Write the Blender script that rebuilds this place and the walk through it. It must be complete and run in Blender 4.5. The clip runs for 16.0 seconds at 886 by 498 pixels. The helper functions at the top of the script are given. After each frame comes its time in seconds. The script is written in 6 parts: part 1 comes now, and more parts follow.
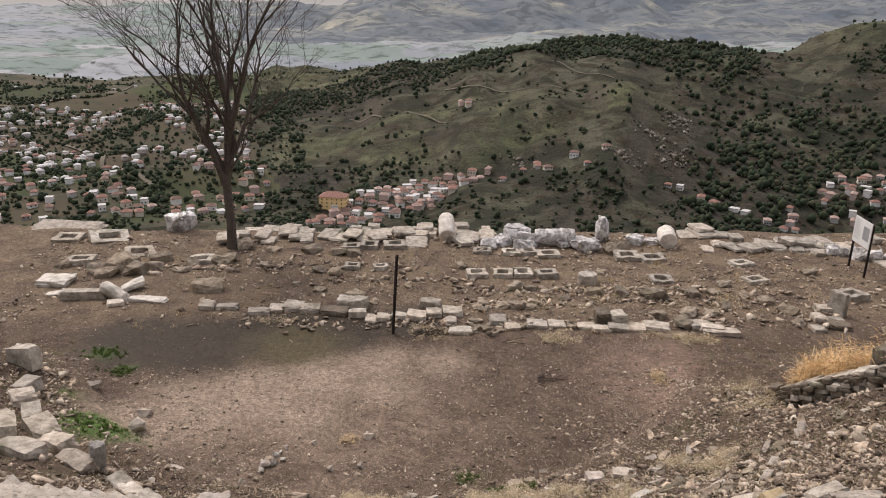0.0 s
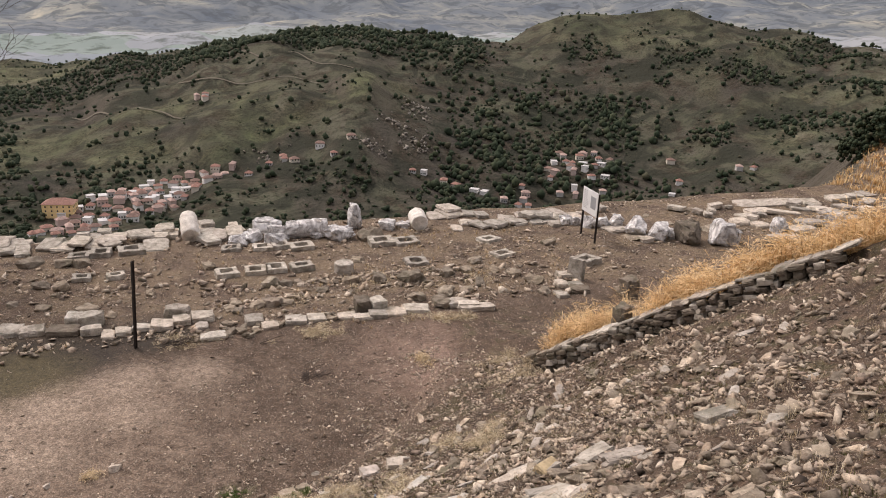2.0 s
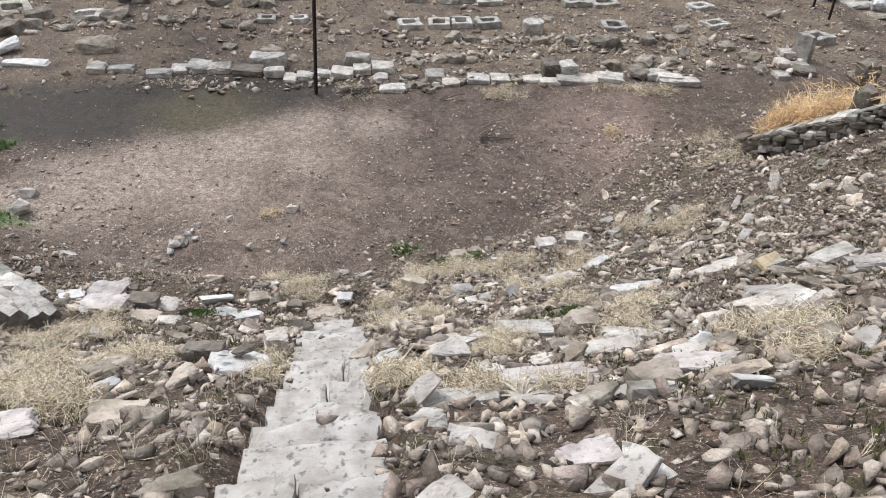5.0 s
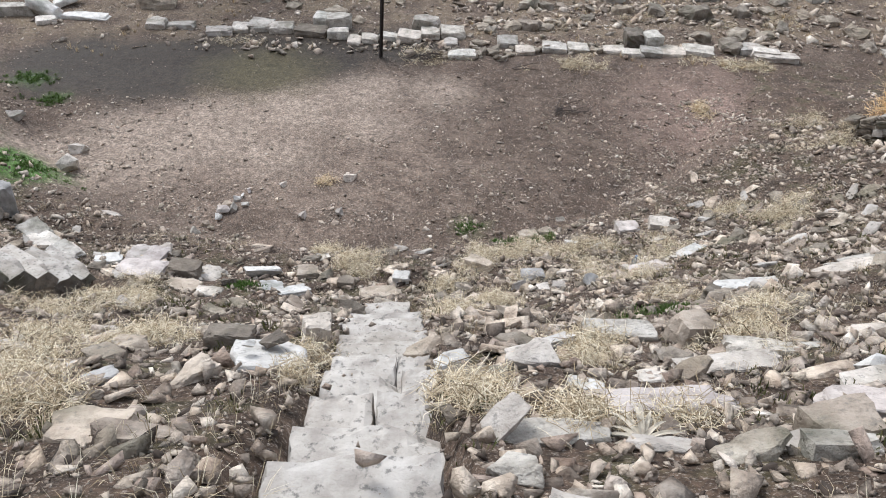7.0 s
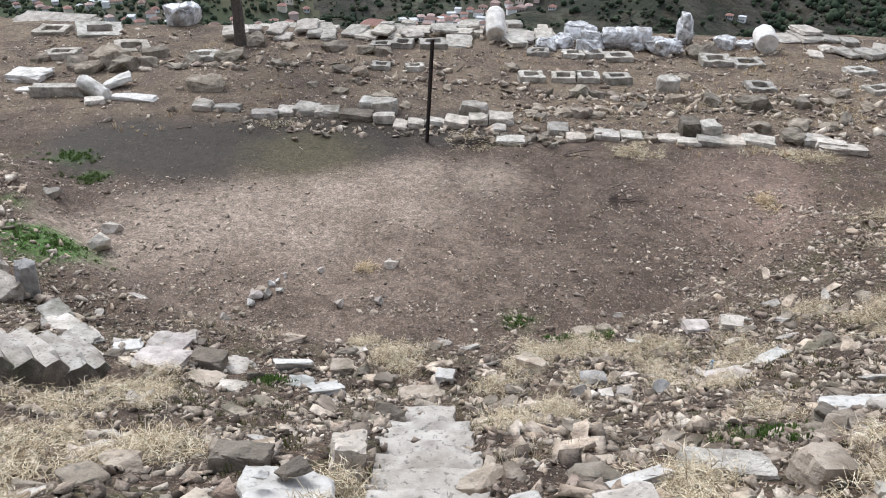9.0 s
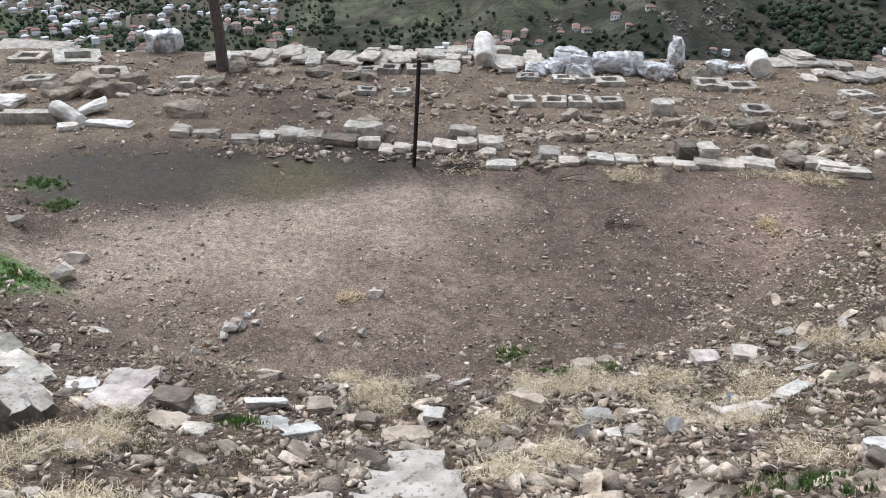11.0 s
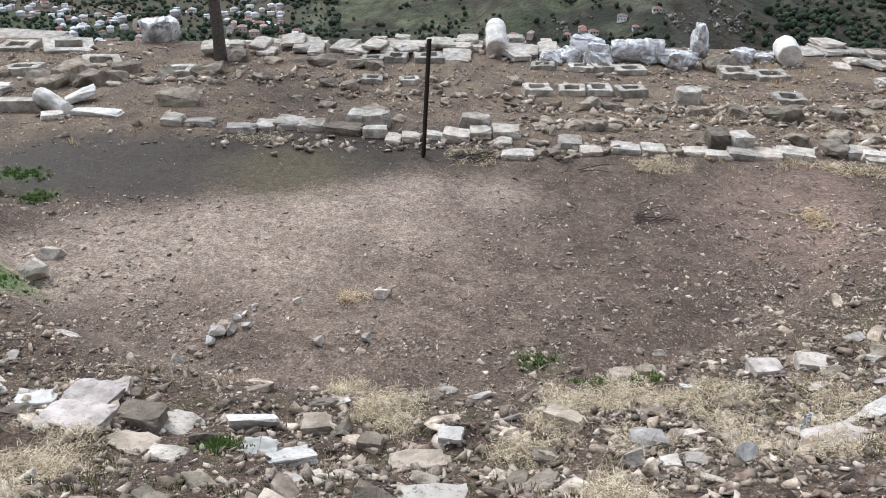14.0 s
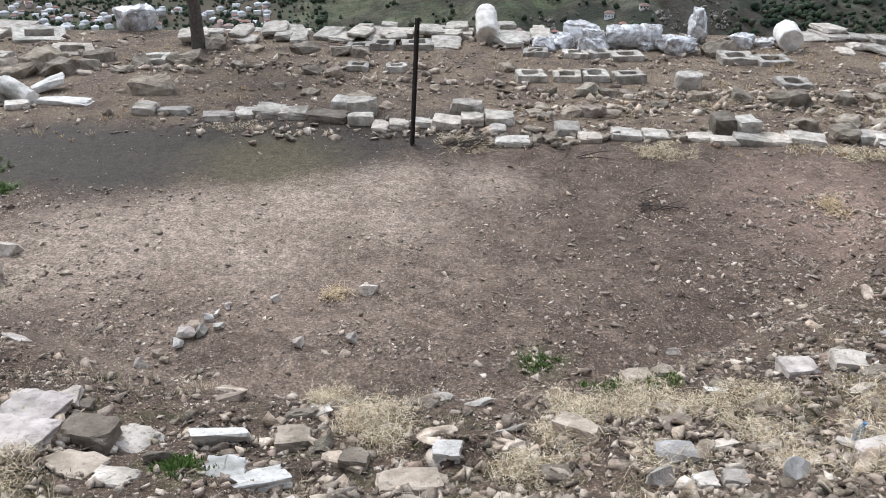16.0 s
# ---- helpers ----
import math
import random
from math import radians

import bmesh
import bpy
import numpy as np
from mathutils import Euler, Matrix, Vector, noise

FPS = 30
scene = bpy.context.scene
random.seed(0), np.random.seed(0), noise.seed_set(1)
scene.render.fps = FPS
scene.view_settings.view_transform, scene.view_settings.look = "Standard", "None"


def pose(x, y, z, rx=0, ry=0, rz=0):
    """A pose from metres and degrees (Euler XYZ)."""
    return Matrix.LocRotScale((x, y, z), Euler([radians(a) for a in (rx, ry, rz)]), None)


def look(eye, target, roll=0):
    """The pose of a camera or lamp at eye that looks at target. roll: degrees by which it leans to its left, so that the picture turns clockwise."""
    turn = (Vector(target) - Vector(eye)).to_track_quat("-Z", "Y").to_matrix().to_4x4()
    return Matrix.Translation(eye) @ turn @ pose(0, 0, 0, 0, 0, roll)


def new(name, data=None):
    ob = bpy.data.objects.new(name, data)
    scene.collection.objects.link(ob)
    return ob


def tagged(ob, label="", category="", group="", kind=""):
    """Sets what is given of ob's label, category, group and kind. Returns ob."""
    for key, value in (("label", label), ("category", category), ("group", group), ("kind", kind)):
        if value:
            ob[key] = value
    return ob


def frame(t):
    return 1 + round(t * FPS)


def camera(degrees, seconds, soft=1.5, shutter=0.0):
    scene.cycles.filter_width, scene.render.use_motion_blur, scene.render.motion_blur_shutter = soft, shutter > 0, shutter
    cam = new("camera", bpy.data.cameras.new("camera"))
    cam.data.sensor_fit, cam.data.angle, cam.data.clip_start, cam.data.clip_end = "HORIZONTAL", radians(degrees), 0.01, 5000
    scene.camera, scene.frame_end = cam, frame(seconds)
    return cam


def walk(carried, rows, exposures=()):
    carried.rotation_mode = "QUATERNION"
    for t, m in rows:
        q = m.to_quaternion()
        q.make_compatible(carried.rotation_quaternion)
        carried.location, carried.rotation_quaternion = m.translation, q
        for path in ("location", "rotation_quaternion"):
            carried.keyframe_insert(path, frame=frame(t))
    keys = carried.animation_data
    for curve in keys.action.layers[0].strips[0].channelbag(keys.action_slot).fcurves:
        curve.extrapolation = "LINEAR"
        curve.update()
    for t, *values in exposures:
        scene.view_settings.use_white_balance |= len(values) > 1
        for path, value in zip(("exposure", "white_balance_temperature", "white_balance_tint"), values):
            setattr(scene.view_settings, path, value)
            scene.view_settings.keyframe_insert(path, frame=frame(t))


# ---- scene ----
cam = camera(59.2, 16.0, 1.0)
# origin: foot of the iron post; y points away from the seats
PATH = [
    (0, (0.557, -21.425, 10.063), (0.635, -19.535, 9.414), 1.0),
    (0.5, (0.593, -21.261, 9.992), (1.082, -19.429, 9.356), 1.7),
    (1, (0.657, -21.028, 9.925), (1.28, -19.237, 9.288), 2.0),
    (1.5, (0.709, -20.813, 9.848), (1.377, -19.039, 9.209), 2.2),
    (2, (0.725, -20.641, 9.753), (1.412, -18.88, 9.1), 2.3),
    (2.5, (0.774, -20.501, 9.608), (1.468, -18.748, 8.941), 2.3),
    (3, (0.761, -20.27, 9.487), (1.445, -18.518, 8.806), 2.5),
    (3.5, (0.763, -20.146, 9.32), (1.312, -18.39, 8.535), 2.5),
    (4, (0.802, -19.729, 9.072), (1.167, -18.022, 8.097), 2.0),
    (4.5, (0.803, -19.534, 8.935), (1.081, -17.903, 7.813), 1.9),
    (4.7, (0.817, -19.502, 8.907), (1.07, -17.887, 7.756), 1.9),
    (6.8, (0.758, -18.513, 8.141), (0.855, -16.92, 6.935), 0.6),
    (7, (0.78, -18.407, 8.081), (0.855, -16.82, 6.865), 1.4),
    (7.5, (0.76, -18.259, 7.997), (0.778, -16.674, 6.778), 1.3),
    (8, (0.716, -18.073, 7.896), (0.697, -16.488, 6.677), 0.8),
    (8.5, (0.706, -17.876, 7.805), (0.677, -16.248, 6.644), 0.7),
    (9, (0.657, -17.557, 7.545), (0.633, -15.843, 6.515), 0.9),
    (9.5, (0.668, -17.404, 7.46), (0.649, -15.654, 6.49), 0.8),
    (9.7, (0.687, -17.325, 7.376), (0.675, -15.573, 6.411), 0.8),
    (12, (0.657, -16.494, 6.823), (0.659, -14.737, 5.866), 0.9),
    (12.5, (0.647, -16.288, 6.669), (0.645, -14.531, 5.713), 0.9),
    (13, (0.625, -16.121, 6.577), (0.612, -14.362, 5.627), 0.9),
    (13.5, (0.536, -15.927, 6.431), (0.52, -14.166, 5.481), 0.8),
    (14, (0.551, -15.673, 6.24), (0.537, -13.914, 5.289), 0.7),
    (14.5, (0.525, -15.489, 6.106), (0.515, -13.73, 5.155), 0.7),
    (15, (0.512, -15.355, 6.032), (0.51, -13.595, 5.083), 0.6),
    (15.5, (0.546, -15.145, 5.889), (0.554, -13.386, 4.938), 0.6),
    (16, (0.514, -14.845, 5.68), (0.527, -13.088, 4.726), 0.6),
]
scene_exposures = [(0, -0.30, 6750, 16), (1.6, -0.20, 6850, 18), (3.2, -0.14, 6850, 18), (4.3, 0.09, 5700, 8.5), (9, 0.09, 5650, 8.2), (16, 0.15, 5600, 8)]
walk(cam, [(t, look(eye, target, roll)) for t, eye, target, roll in PATH], scene_exposures)

# ---- world and sun: bright overcast sky ----
SUN_EL, SUN_AZ = radians(48), radians(328)
world = bpy.data.worlds.new("sky")
scene.world = world
world.use_nodes = True
wn, wl = world.node_tree.nodes, world.node_tree.links
wn.clear()
w_out = wn.new("ShaderNodeOutputWorld")
w_sky = wn.new("ShaderNodeTexSky")
w_sky.sky_type, w_sky.sun_disc = "NISHITA", False
w_sky.sun_elevation, w_sky.sun_rotation = SUN_EL, SUN_AZ
w_sky.air_density, w_sky.dust_density, w_sky.ozone_density = 1.0, 6.0, 1.0
w_bg = wn.new("ShaderNodeBackground")
w_bg.inputs["Strength"].default_value = 0.06
wl.new(w_sky.outputs[0], w_bg.inputs["Color"])
w_cloud = wn.new("ShaderNodeBackground")
w_noise = wn.new("ShaderNodeTexNoise")
w_noise.inputs["Scale"].default_value, w_noise.inputs["Detail"].default_value = 2.5, 5
w_ramp = wn.new("ShaderNodeValToRGB")
w_ramp.color_ramp.elements[0].color, w_ramp.color_ramp.elements[1].color = (0.77, 0.765, 0.78, 1), (0.97, 0.955, 0.945, 1)
wl.new(w_noise.outputs["Fac"], w_ramp.inputs[0])
# an overcast sky is about three times brighter overhead than at the horizon
w_coord = wn.new("ShaderNodeTexCoord")
w_split = wn.new("ShaderNodeSeparateXYZ")
wl.new(w_coord.outputs["Generated"], w_split.inputs[0])
w_rise = wn.new("ShaderNodeMapRange")
wl.new(w_split.outputs["Z"], w_rise.inputs["Value"])
for key, value in (("From Min", 0.0), ("From Max", 1.0), ("To Min", 0.62), ("To Max", 0.96)):
    w_rise.inputs[key].default_value = value
wl.new(w_ramp.outputs[0], w_cloud.inputs["Color"])
wl.new(w_rise.outputs["Result"], w_cloud.inputs["Strength"])
w_add = wn.new("ShaderNodeAddShader")
wl.new(w_bg.outputs[0], w_add.inputs[0])
wl.new(w_cloud.outputs[0], w_add.inputs[1])
wl.new(w_add.outputs[0], w_out.inputs[0])
sun = new("sun", bpy.data.lights.new("sun", "SUN"))
sun.data.energy, sun.data.angle, sun.data.color = 2.75, radians(22), (1.0, 0.95, 0.88)
sun.matrix_world = look((math.sin(SUN_AZ) * math.cos(SUN_EL) * 50, math.cos(SUN_AZ) * math.cos(SUN_EL) * 50, math.sin(SUN_EL) * 50), (0, 0, 0))


# ---- materials ----
class Tree:
    """Short hand for one node material."""

    def __init__(self, name, rough=0.9, spec=0.3):
        self.m = bpy.data.materials.new(name)
        self.m.use_nodes = True
        self.n, self.l = self.m.node_tree.nodes, self.m.node_tree.links
        self.b = self.n["Principled BSDF"]
        self.b.inputs["Roughness"].default_value = rough
        self.b.inputs["Specular IOR Level"].default_value = spec
        geo = self.n.new("ShaderNodeNewGeometry")
        self.pos, self.isl = geo.outputs["Position"], geo.outputs["Random Per Island"]
        self.nrm = geo.outputs["Normal"]
        self.obj = self.n.new("ShaderNodeTexCoord").outputs["Object"]
        self.rnd = self.n.new("ShaderNodeObjectInfo").outputs["Random"]

    def noise(self, scale, detail=6, coord=None, rough=0.6, dist=0.0):
        t = self.n.new("ShaderNodeTexNoise")
        t.inputs["Scale"].default_value, t.inputs["Detail"].default_value = scale, detail
        t.inputs["Roughness"].default_value, t.inputs["Distortion"].default_value = rough, dist
        self.l.new(coord or self.pos, t.inputs["Vector"])
        return t.outputs["Fac"]

    def ramp(self, fac, *stops):
        r = self.n.new("ShaderNodeValToRGB")
        e = r.color_ramp.elements
        while len(e) < len(stops):
            e.new(0.5)
        for s, (p, c) in zip(e, stops):
            s.position, s.color = p, (*c, 1) if len(c) == 3 else c
        self.l.new(fac, r.inputs[0])
        return r.outputs[0]

    def mix(self, fac, a, b, kind="MIX"):
        x = self.n.new("ShaderNodeMix")
        x.data_type, x.blend_type = "RGBA", kind
        for sock, v in ((x.inputs["Factor"], fac), (x.inputs["A"], a), (x.inputs["B"], b)):
            if isinstance(v, (int, float)):
                sock.default_value = v
            elif isinstance(v, tuple):
                sock.default_value = (*v, 1)
            else:
                self.l.new(v, sock)
        return x.outputs["Result"]

    def math(self, op, a, b=0.0):
        x = self.n.new("ShaderNodeMath")
        x.operation = op
        for sock, v in zip(x.inputs, (a, b)):
            if isinstance(v, (int, float)):
                sock.default_value = v
            else:
                self.l.new(v, sock)
        return x.outputs[0]

    def rng(self, v, a, b, lo=0.0, hi=1.0):
        x = self.n.new("ShaderNodeMapRange")
        x.interpolation_type = "SMOOTHSTEP"
        self.l.new(v, x.inputs["Value"])
        for k, val in zip(("From Min", "From Max", "To Min", "To Max"), (a, b, lo, hi)):
            x.inputs[k].default_value = val
        return x.outputs["Result"]

    def far(self, x, y):
        """Distance in plan from a point, ragged by noise."""
        d = self.n.new("ShaderNodeVectorMath")
        d.operation = "DISTANCE"
        flat = self.n.new("ShaderNodeVectorMath")
        flat.operation = "MULTIPLY"
        flat.inputs[1].default_value = (1, 1, 0)
        self.l.new(self.pos, flat.inputs[0])
        self.l.new(flat.outputs[0], d.inputs[0])
        d.inputs[1].default_value = (x, y, 0)
        return d.outputs["Value"]

    def bump(self, height, strength=0.5, dist=0.02):
        b = self.n.new("ShaderNodeBump")
        b.inputs["Strength"].default_value, b.inputs["Distance"].default_value = strength, dist
        self.l.new(height, b.inputs["Height"])
        self.l.new(b.outputs[0], self.b.inputs["Normal"])

    def done(self, color, rough=None):
        self.l.new(color, self.b.inputs["Base Color"])
        if rough is not None:
            self.l.new(rough, self.b.inputs["Roughness"])
        return self.m


def stone_material(name, dark, mid, light, lichen=0.35, by="island", moss=(0.07, 0.075, 0.04), relief=0.035, vary=0.5):
    t = Tree(name, 0.92, 0.25)
    tone = t.isl if by == "island" else t.rnd
    base = t.ramp(t.noise(5, 8), (0.3, dark), (0.52, mid), (0.74, light))
    tint = t.ramp(tone, (0.0, (0.45, 0.41, 0.38)), (0.25, (0.68, 0.63, 0.58)), (0.5, (1.05, 0.98, 0.9)), (0.66, (1.12, 1.0, 0.87)), (0.84, (1.36, 1.33, 1.28)), (0.95, (0.75, 0.66, 0.62)), (1.0, (0.92, 0.79, 0.70)))
    base = t.mix(1.0 if by == "island" else vary, base, tint, "MULTIPLY")
    spots = t.ramp(t.noise(22, 4), (0.56, (0, 0, 0)), (0.66, (lichen,) * 3))
    base = t.mix(spots, base, (0.11, 0.105, 0.095))
    green = t.ramp(t.noise(1.7, 5), (0.52, (0, 0, 0)), (0.68, (0.5,) * 3))
    base = t.mix(green, base, moss)
    t.bump(t.math("ADD", t.noise(14, 8), t.math("MULTIPLY", t.noise(55, 5), 0.6)), 0.9, relief)
    return t.done(base)


MAT_RUBBLE = stone_material("rubble", (0.17, 0.135, 0.11), (0.47, 0.415, 0.355), (0.80, 0.75, 0.67))
MAT_PEBBLE = stone_material("pebbles", (0.15, 0.12, 0.10), (0.44, 0.38, 0.33), (0.82, 0.76, 0.69), 0.1)
MAT_BLOCK = stone_material("andesite", (0.24, 0.22, 0.19), (0.47, 0.445, 0.40), (0.67, 0.645, 0.60), 0.5, "object")
MAT_DARKBLOCK = stone_material("dark_andesite", (0.11, 0.095, 0.08), (0.20, 0.175, 0.145), (0.30, 0.27, 0.225), 0.4, "object")
MAT_MARBLE = stone_material("weathered_marble", (0.31, 0.28, 0.245), (0.52, 0.48, 0.43), (0.69, 0.65, 0.60), 0.6, "object", relief=0.02)
MAT_STEP = stone_material("worn_steps", (0.27, 0.24, 0.21), (0.44, 0.405, 0.36), (0.56, 0.525, 0.48), 0.75, "object", moss=(0.20, 0.17, 0.13), relief=0.01, vary=0.15)


def north_y(t):
    sep = t.n.new("ShaderNodeSeparateXYZ")
    t.l.new(t.pos, sep.inputs[0])
    return sep.outputs["Y"]


def soil_material():
    t = Tree("bare_soil", 0.95, 0.2)
    big = t.noise(0.28, 6, dist=0.6)
    mid = t.noise(1.6, 8)
    fine = t.noise(26, 8)
    soil = t.ramp(mid, (0.3, (0.048, 0.032, 0.023)), (0.55, (0.098, 0.069, 0.050)), (0.75, (0.16, 0.118, 0.089)))
    # trodden, dry pale earth across the orchestra
    streak = t.noise(1.1, 7, dist=1.0)
    band = None
    for x, y, r in ((-6.2, -5.3, 1.0), (-4.9, -4.4, 1.15), (-3.4, -3.6, 1.1), (-1.9, -2.6, 0.95), (-0.4, -1.9, 0.6), (1.4, -1.9, 0.3), (-2.2, -4.6, 0.5), (-0.2, -3.4, 0.35)):
        g = t.rng(t.math("ADD", t.far(x, y), t.math("MULTIPLY", streak, 1.6)), r + 0.3, r + 2.0, 1, 0)
        band = g if band is None else t.math("MAXIMUM", band, g)
    wide = t.math("MULTIPLY", t.rng(t.math("ADD", t.far(-1.6, -4.4), t.math("MULTIPLY", big, 3.0)), 3.0, 7.0, 1, 0), t.rng(streak, 0.36, 0.62, 0.2, 0.75))
    soil = t.mix(wide, soil, (0.225, 0.17, 0.13))
    soil = t.mix(t.math("MULTIPLY", t.math("MULTIPLY", band, t.rng(t.noise(2.6, 7, dist=1.4), 0.34, 0.58, 0.5, 1.0)), 0.95), soil, (0.31, 0.244, 0.19))
    # drier, yellower ground between the stones of the terrace
    north = t.n.new("ShaderNodeSeparateXYZ")
    t.l.new(t.pos, north.inputs[0])
    dry = t.math("MULTIPLY", t.rng(t.math("ADD", north.outputs["Y"], t.math("MULTIPLY", big, 2.0)), 1.2, 3.0), t.rng(t.noise(0.9, 6), 0.36, 0.62, 0.0, 0.75))
    soil = t.mix(dry, soil, (0.17, 0.128, 0.083))
    # reddish trodden path
    red = t.math("MULTIPLY", t.rng(t.math("ADD", t.far(8.0, -3.0), t.math("MULTIPLY", big, 2.5)), 1.8, 5.2, 1, 0), t.rng(t.noise(1.0, 6), 0.3, 0.6, 0.35, 0.8))
    soil = t.mix(red, soil, (0.25, 0.172, 0.135))
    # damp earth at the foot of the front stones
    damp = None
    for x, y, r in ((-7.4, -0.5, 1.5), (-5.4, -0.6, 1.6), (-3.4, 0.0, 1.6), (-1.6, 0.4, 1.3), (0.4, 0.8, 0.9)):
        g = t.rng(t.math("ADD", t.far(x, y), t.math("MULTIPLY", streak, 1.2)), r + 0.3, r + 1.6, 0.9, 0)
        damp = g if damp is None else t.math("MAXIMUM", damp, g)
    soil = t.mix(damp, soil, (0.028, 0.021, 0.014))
    # dark humus and moss between the stones of the slope
    loam = t.rng(t.math("ADD", t.far(0, 0), t.math("MULTIPLY", mid, 1.6)), 9.0, 10.2, 0, 0.85)
    loam = t.math("MULTIPLY", loam, t.rng(north_y(t), 0.5, -1.5))
    soil = t.mix(loam, soil, t.ramp(t.noise(1.9, 6), (0.38, (0.038, 0.026, 0.018)), (0.52, (0.088, 0.060, 0.042)), (0.62, (0.058, 0.052, 0.025)), (0.72, (0.11, 0.08, 0.058))))
    # faint growth
    thin = t.math("MULTIPLY", t.rng(t.math("ADD", t.far(-2.8, -0.8), t.math("MULTIPLY", t.noise(1.2), 1.8)), 1.5, 3.0, 1, 0), 0.8)
    soil = t.mix(thin, soil, (0.085, 0.070, 0.034))
    for x, y, r in ((-6.40, -6.08, 0.95), (-7.6, -4.7, 0.35), (-8.1, -1.3, 0.5), (-7.2, -2.2, 0.35), (1.75, -7.2, 0.3)):
        g = t.rng(t.math("ADD", t.far(x, y), t.math("MULTIPLY", t.noise(3.5), 1.1)), r, r + 0.75, 1, 0)
        soil = t.mix(t.math("MULTIPLY", g, 0.92 if r > 0.9 else 0.5), soil, t.ramp(t.noise(40), (0.3, (0.04, 0.09, 0.015)), (0.7, (0.085, 0.18, 0.03))))
    speck = t.ramp(t.noise(48, 3), (0.58, (0, 0, 0)), (0.66, (0.7,) * 3))
    soil = t.mix(t.math("MULTIPLY", speck, t.math("SUBTRACT", 1.0, t.math("MULTIPLY", damp, 0.9))), soil, (0.30, 0.26, 0.22))
    grit = t.ramp(t.noise(85, 2), (0.62, (0, 0, 0)), (0.68, (0.85,) * 3))
    soil = t.mix(t.math("MULTIPLY", grit, t.math("SUBTRACT", 1.0, t.math("MAXIMUM", t.math("MULTIPLY", loam, 0.6), damp))), soil, (0.42, 0.37, 0.32))
    soil = t.mix(1.0, soil, t.ramp(fine, (0.32, (0.48,) * 3), (0.5, (1.0,) * 3), (0.68, (1.65,) * 3)), "MULTIPLY")
    soil = t.mix(1.0, soil, t.ramp(t.noise(7.5, 7, dist=0.7), (0.34, (0.68,) * 3), (0.5, (1.0,) * 3), (0.66, (1.36,) * 3)), "MULTIPLY")
    t.bump(t.math("ADD", t.math("MULTIPLY", mid, 1.2), t.math("ADD", t.math("MULTIPLY", fine, 0.4), t.math("MULTIPLY", t.noise(90, 4), 0.25))), 0.9, 0.05)
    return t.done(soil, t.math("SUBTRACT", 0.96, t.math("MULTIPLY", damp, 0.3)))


def hillside_material():
    t = Tree("hillside", 0.98, 0.05)
    a = t.noise(0.006, 9, dist=0.8)
    b = t.noise(0.045, 8)
    c = t.noise(0.3, 5)
    grass = t.ramp(a, (0.34, (0.062, 0.055, 0.049)), (0.47, (0.082, 0.076, 0.061)), (0.56, (0.094, 0.097, 0.068)), (0.66, (0.118, 0.110, 0.088)), (0.76, (0.14, 0.13, 0.11)))
    mead = t.n.new("ShaderNodeAttribute")
    mead.attribute_name = "meadow"
    open_land = t.math("MULTIPLY", mead.outputs["Fac"], t.rng(b, 0.3, 0.56, 1.0, 0.55))
    rockc = t.ramp(b, (0.47, (0, 0, 0)), (0.6, (0.8,) * 3))
    col = t.mix(rockc, grass, (0.062, 0.047, 0.037))
    col = t.mix(open_land, col, t.ramp(a, (0.40, (0.105, 0.125, 0.066)), (0.55, (0.165, 0.172, 0.098)), (0.68, (0.235, 0.222, 0.15))))
    scrub = t.ramp(t.math("ADD", t.math("MULTIPLY", c, 0.6), t.math("MULTIPLY", b, 0.4)), (0.49, (0, 0, 0)), (0.59, (0.65,) * 3))
    col = t.mix(scrub, col, (0.030, 0.034, 0.022))
    col = t.mix(t.math("MULTIPLY", t.ramp(t.noise(0.016, 9, dist=1.2), (0.47, (0, 0, 0)), (0.57, (0.85,) * 3)), t.math("SUBTRACT", 1.0, t.math("MULTIPLY", open_land, 0.8))), col, (0.034, 0.037, 0.028))
    sep = t.n.new("ShaderNodeSeparateXYZ")
    t.l.new(t.nrm, sep.inputs[0])
    steep = t.rng(sep.outputs["Z"], 0.93, 0.80, 0, 0.6)
    col = t.mix(steep, col, (0.10, 0.088, 0.072))
    t.bump(t.math("ADD", t.math("MULTIPLY", b, 4), c), 0.7, 3.0)
    return t.done(col)


def plain_material(name, stops):
    t = Tree(name, 0.98, 0.05)
    v = t.n.new("ShaderNodeTexVoronoi")
    v.inputs["Scale"].default_value = 0.0045
    t.l.new(t.pos, v.inputs["Vector"])
    sep = t.n.new("ShaderNodeSeparateXYZ")
    t.l.new(v.outputs["Color"], sep.inputs[0])
    fields = t.ramp(sep.outputs["X"], *stops)
    fields = t.mix(t.ramp(t.noise(0.02, 8), (0.5, (0, 0, 0)), (0.62, (0.6,) * 3)), fields, (0.04, 0.055, 0.04))
    return t.done(fields)


def mountain_material():
    t = Tree("hazy_bare_mountains", 0.98, 0.05)
    # blue-grey stops carry distance haze, the beige stop sunlit patches, all as colour
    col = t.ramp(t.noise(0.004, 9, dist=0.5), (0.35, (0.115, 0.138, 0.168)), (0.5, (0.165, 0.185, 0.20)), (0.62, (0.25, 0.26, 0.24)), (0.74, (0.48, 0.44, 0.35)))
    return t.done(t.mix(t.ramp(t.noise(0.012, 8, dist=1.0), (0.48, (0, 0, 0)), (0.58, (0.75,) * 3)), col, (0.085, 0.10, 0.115)))


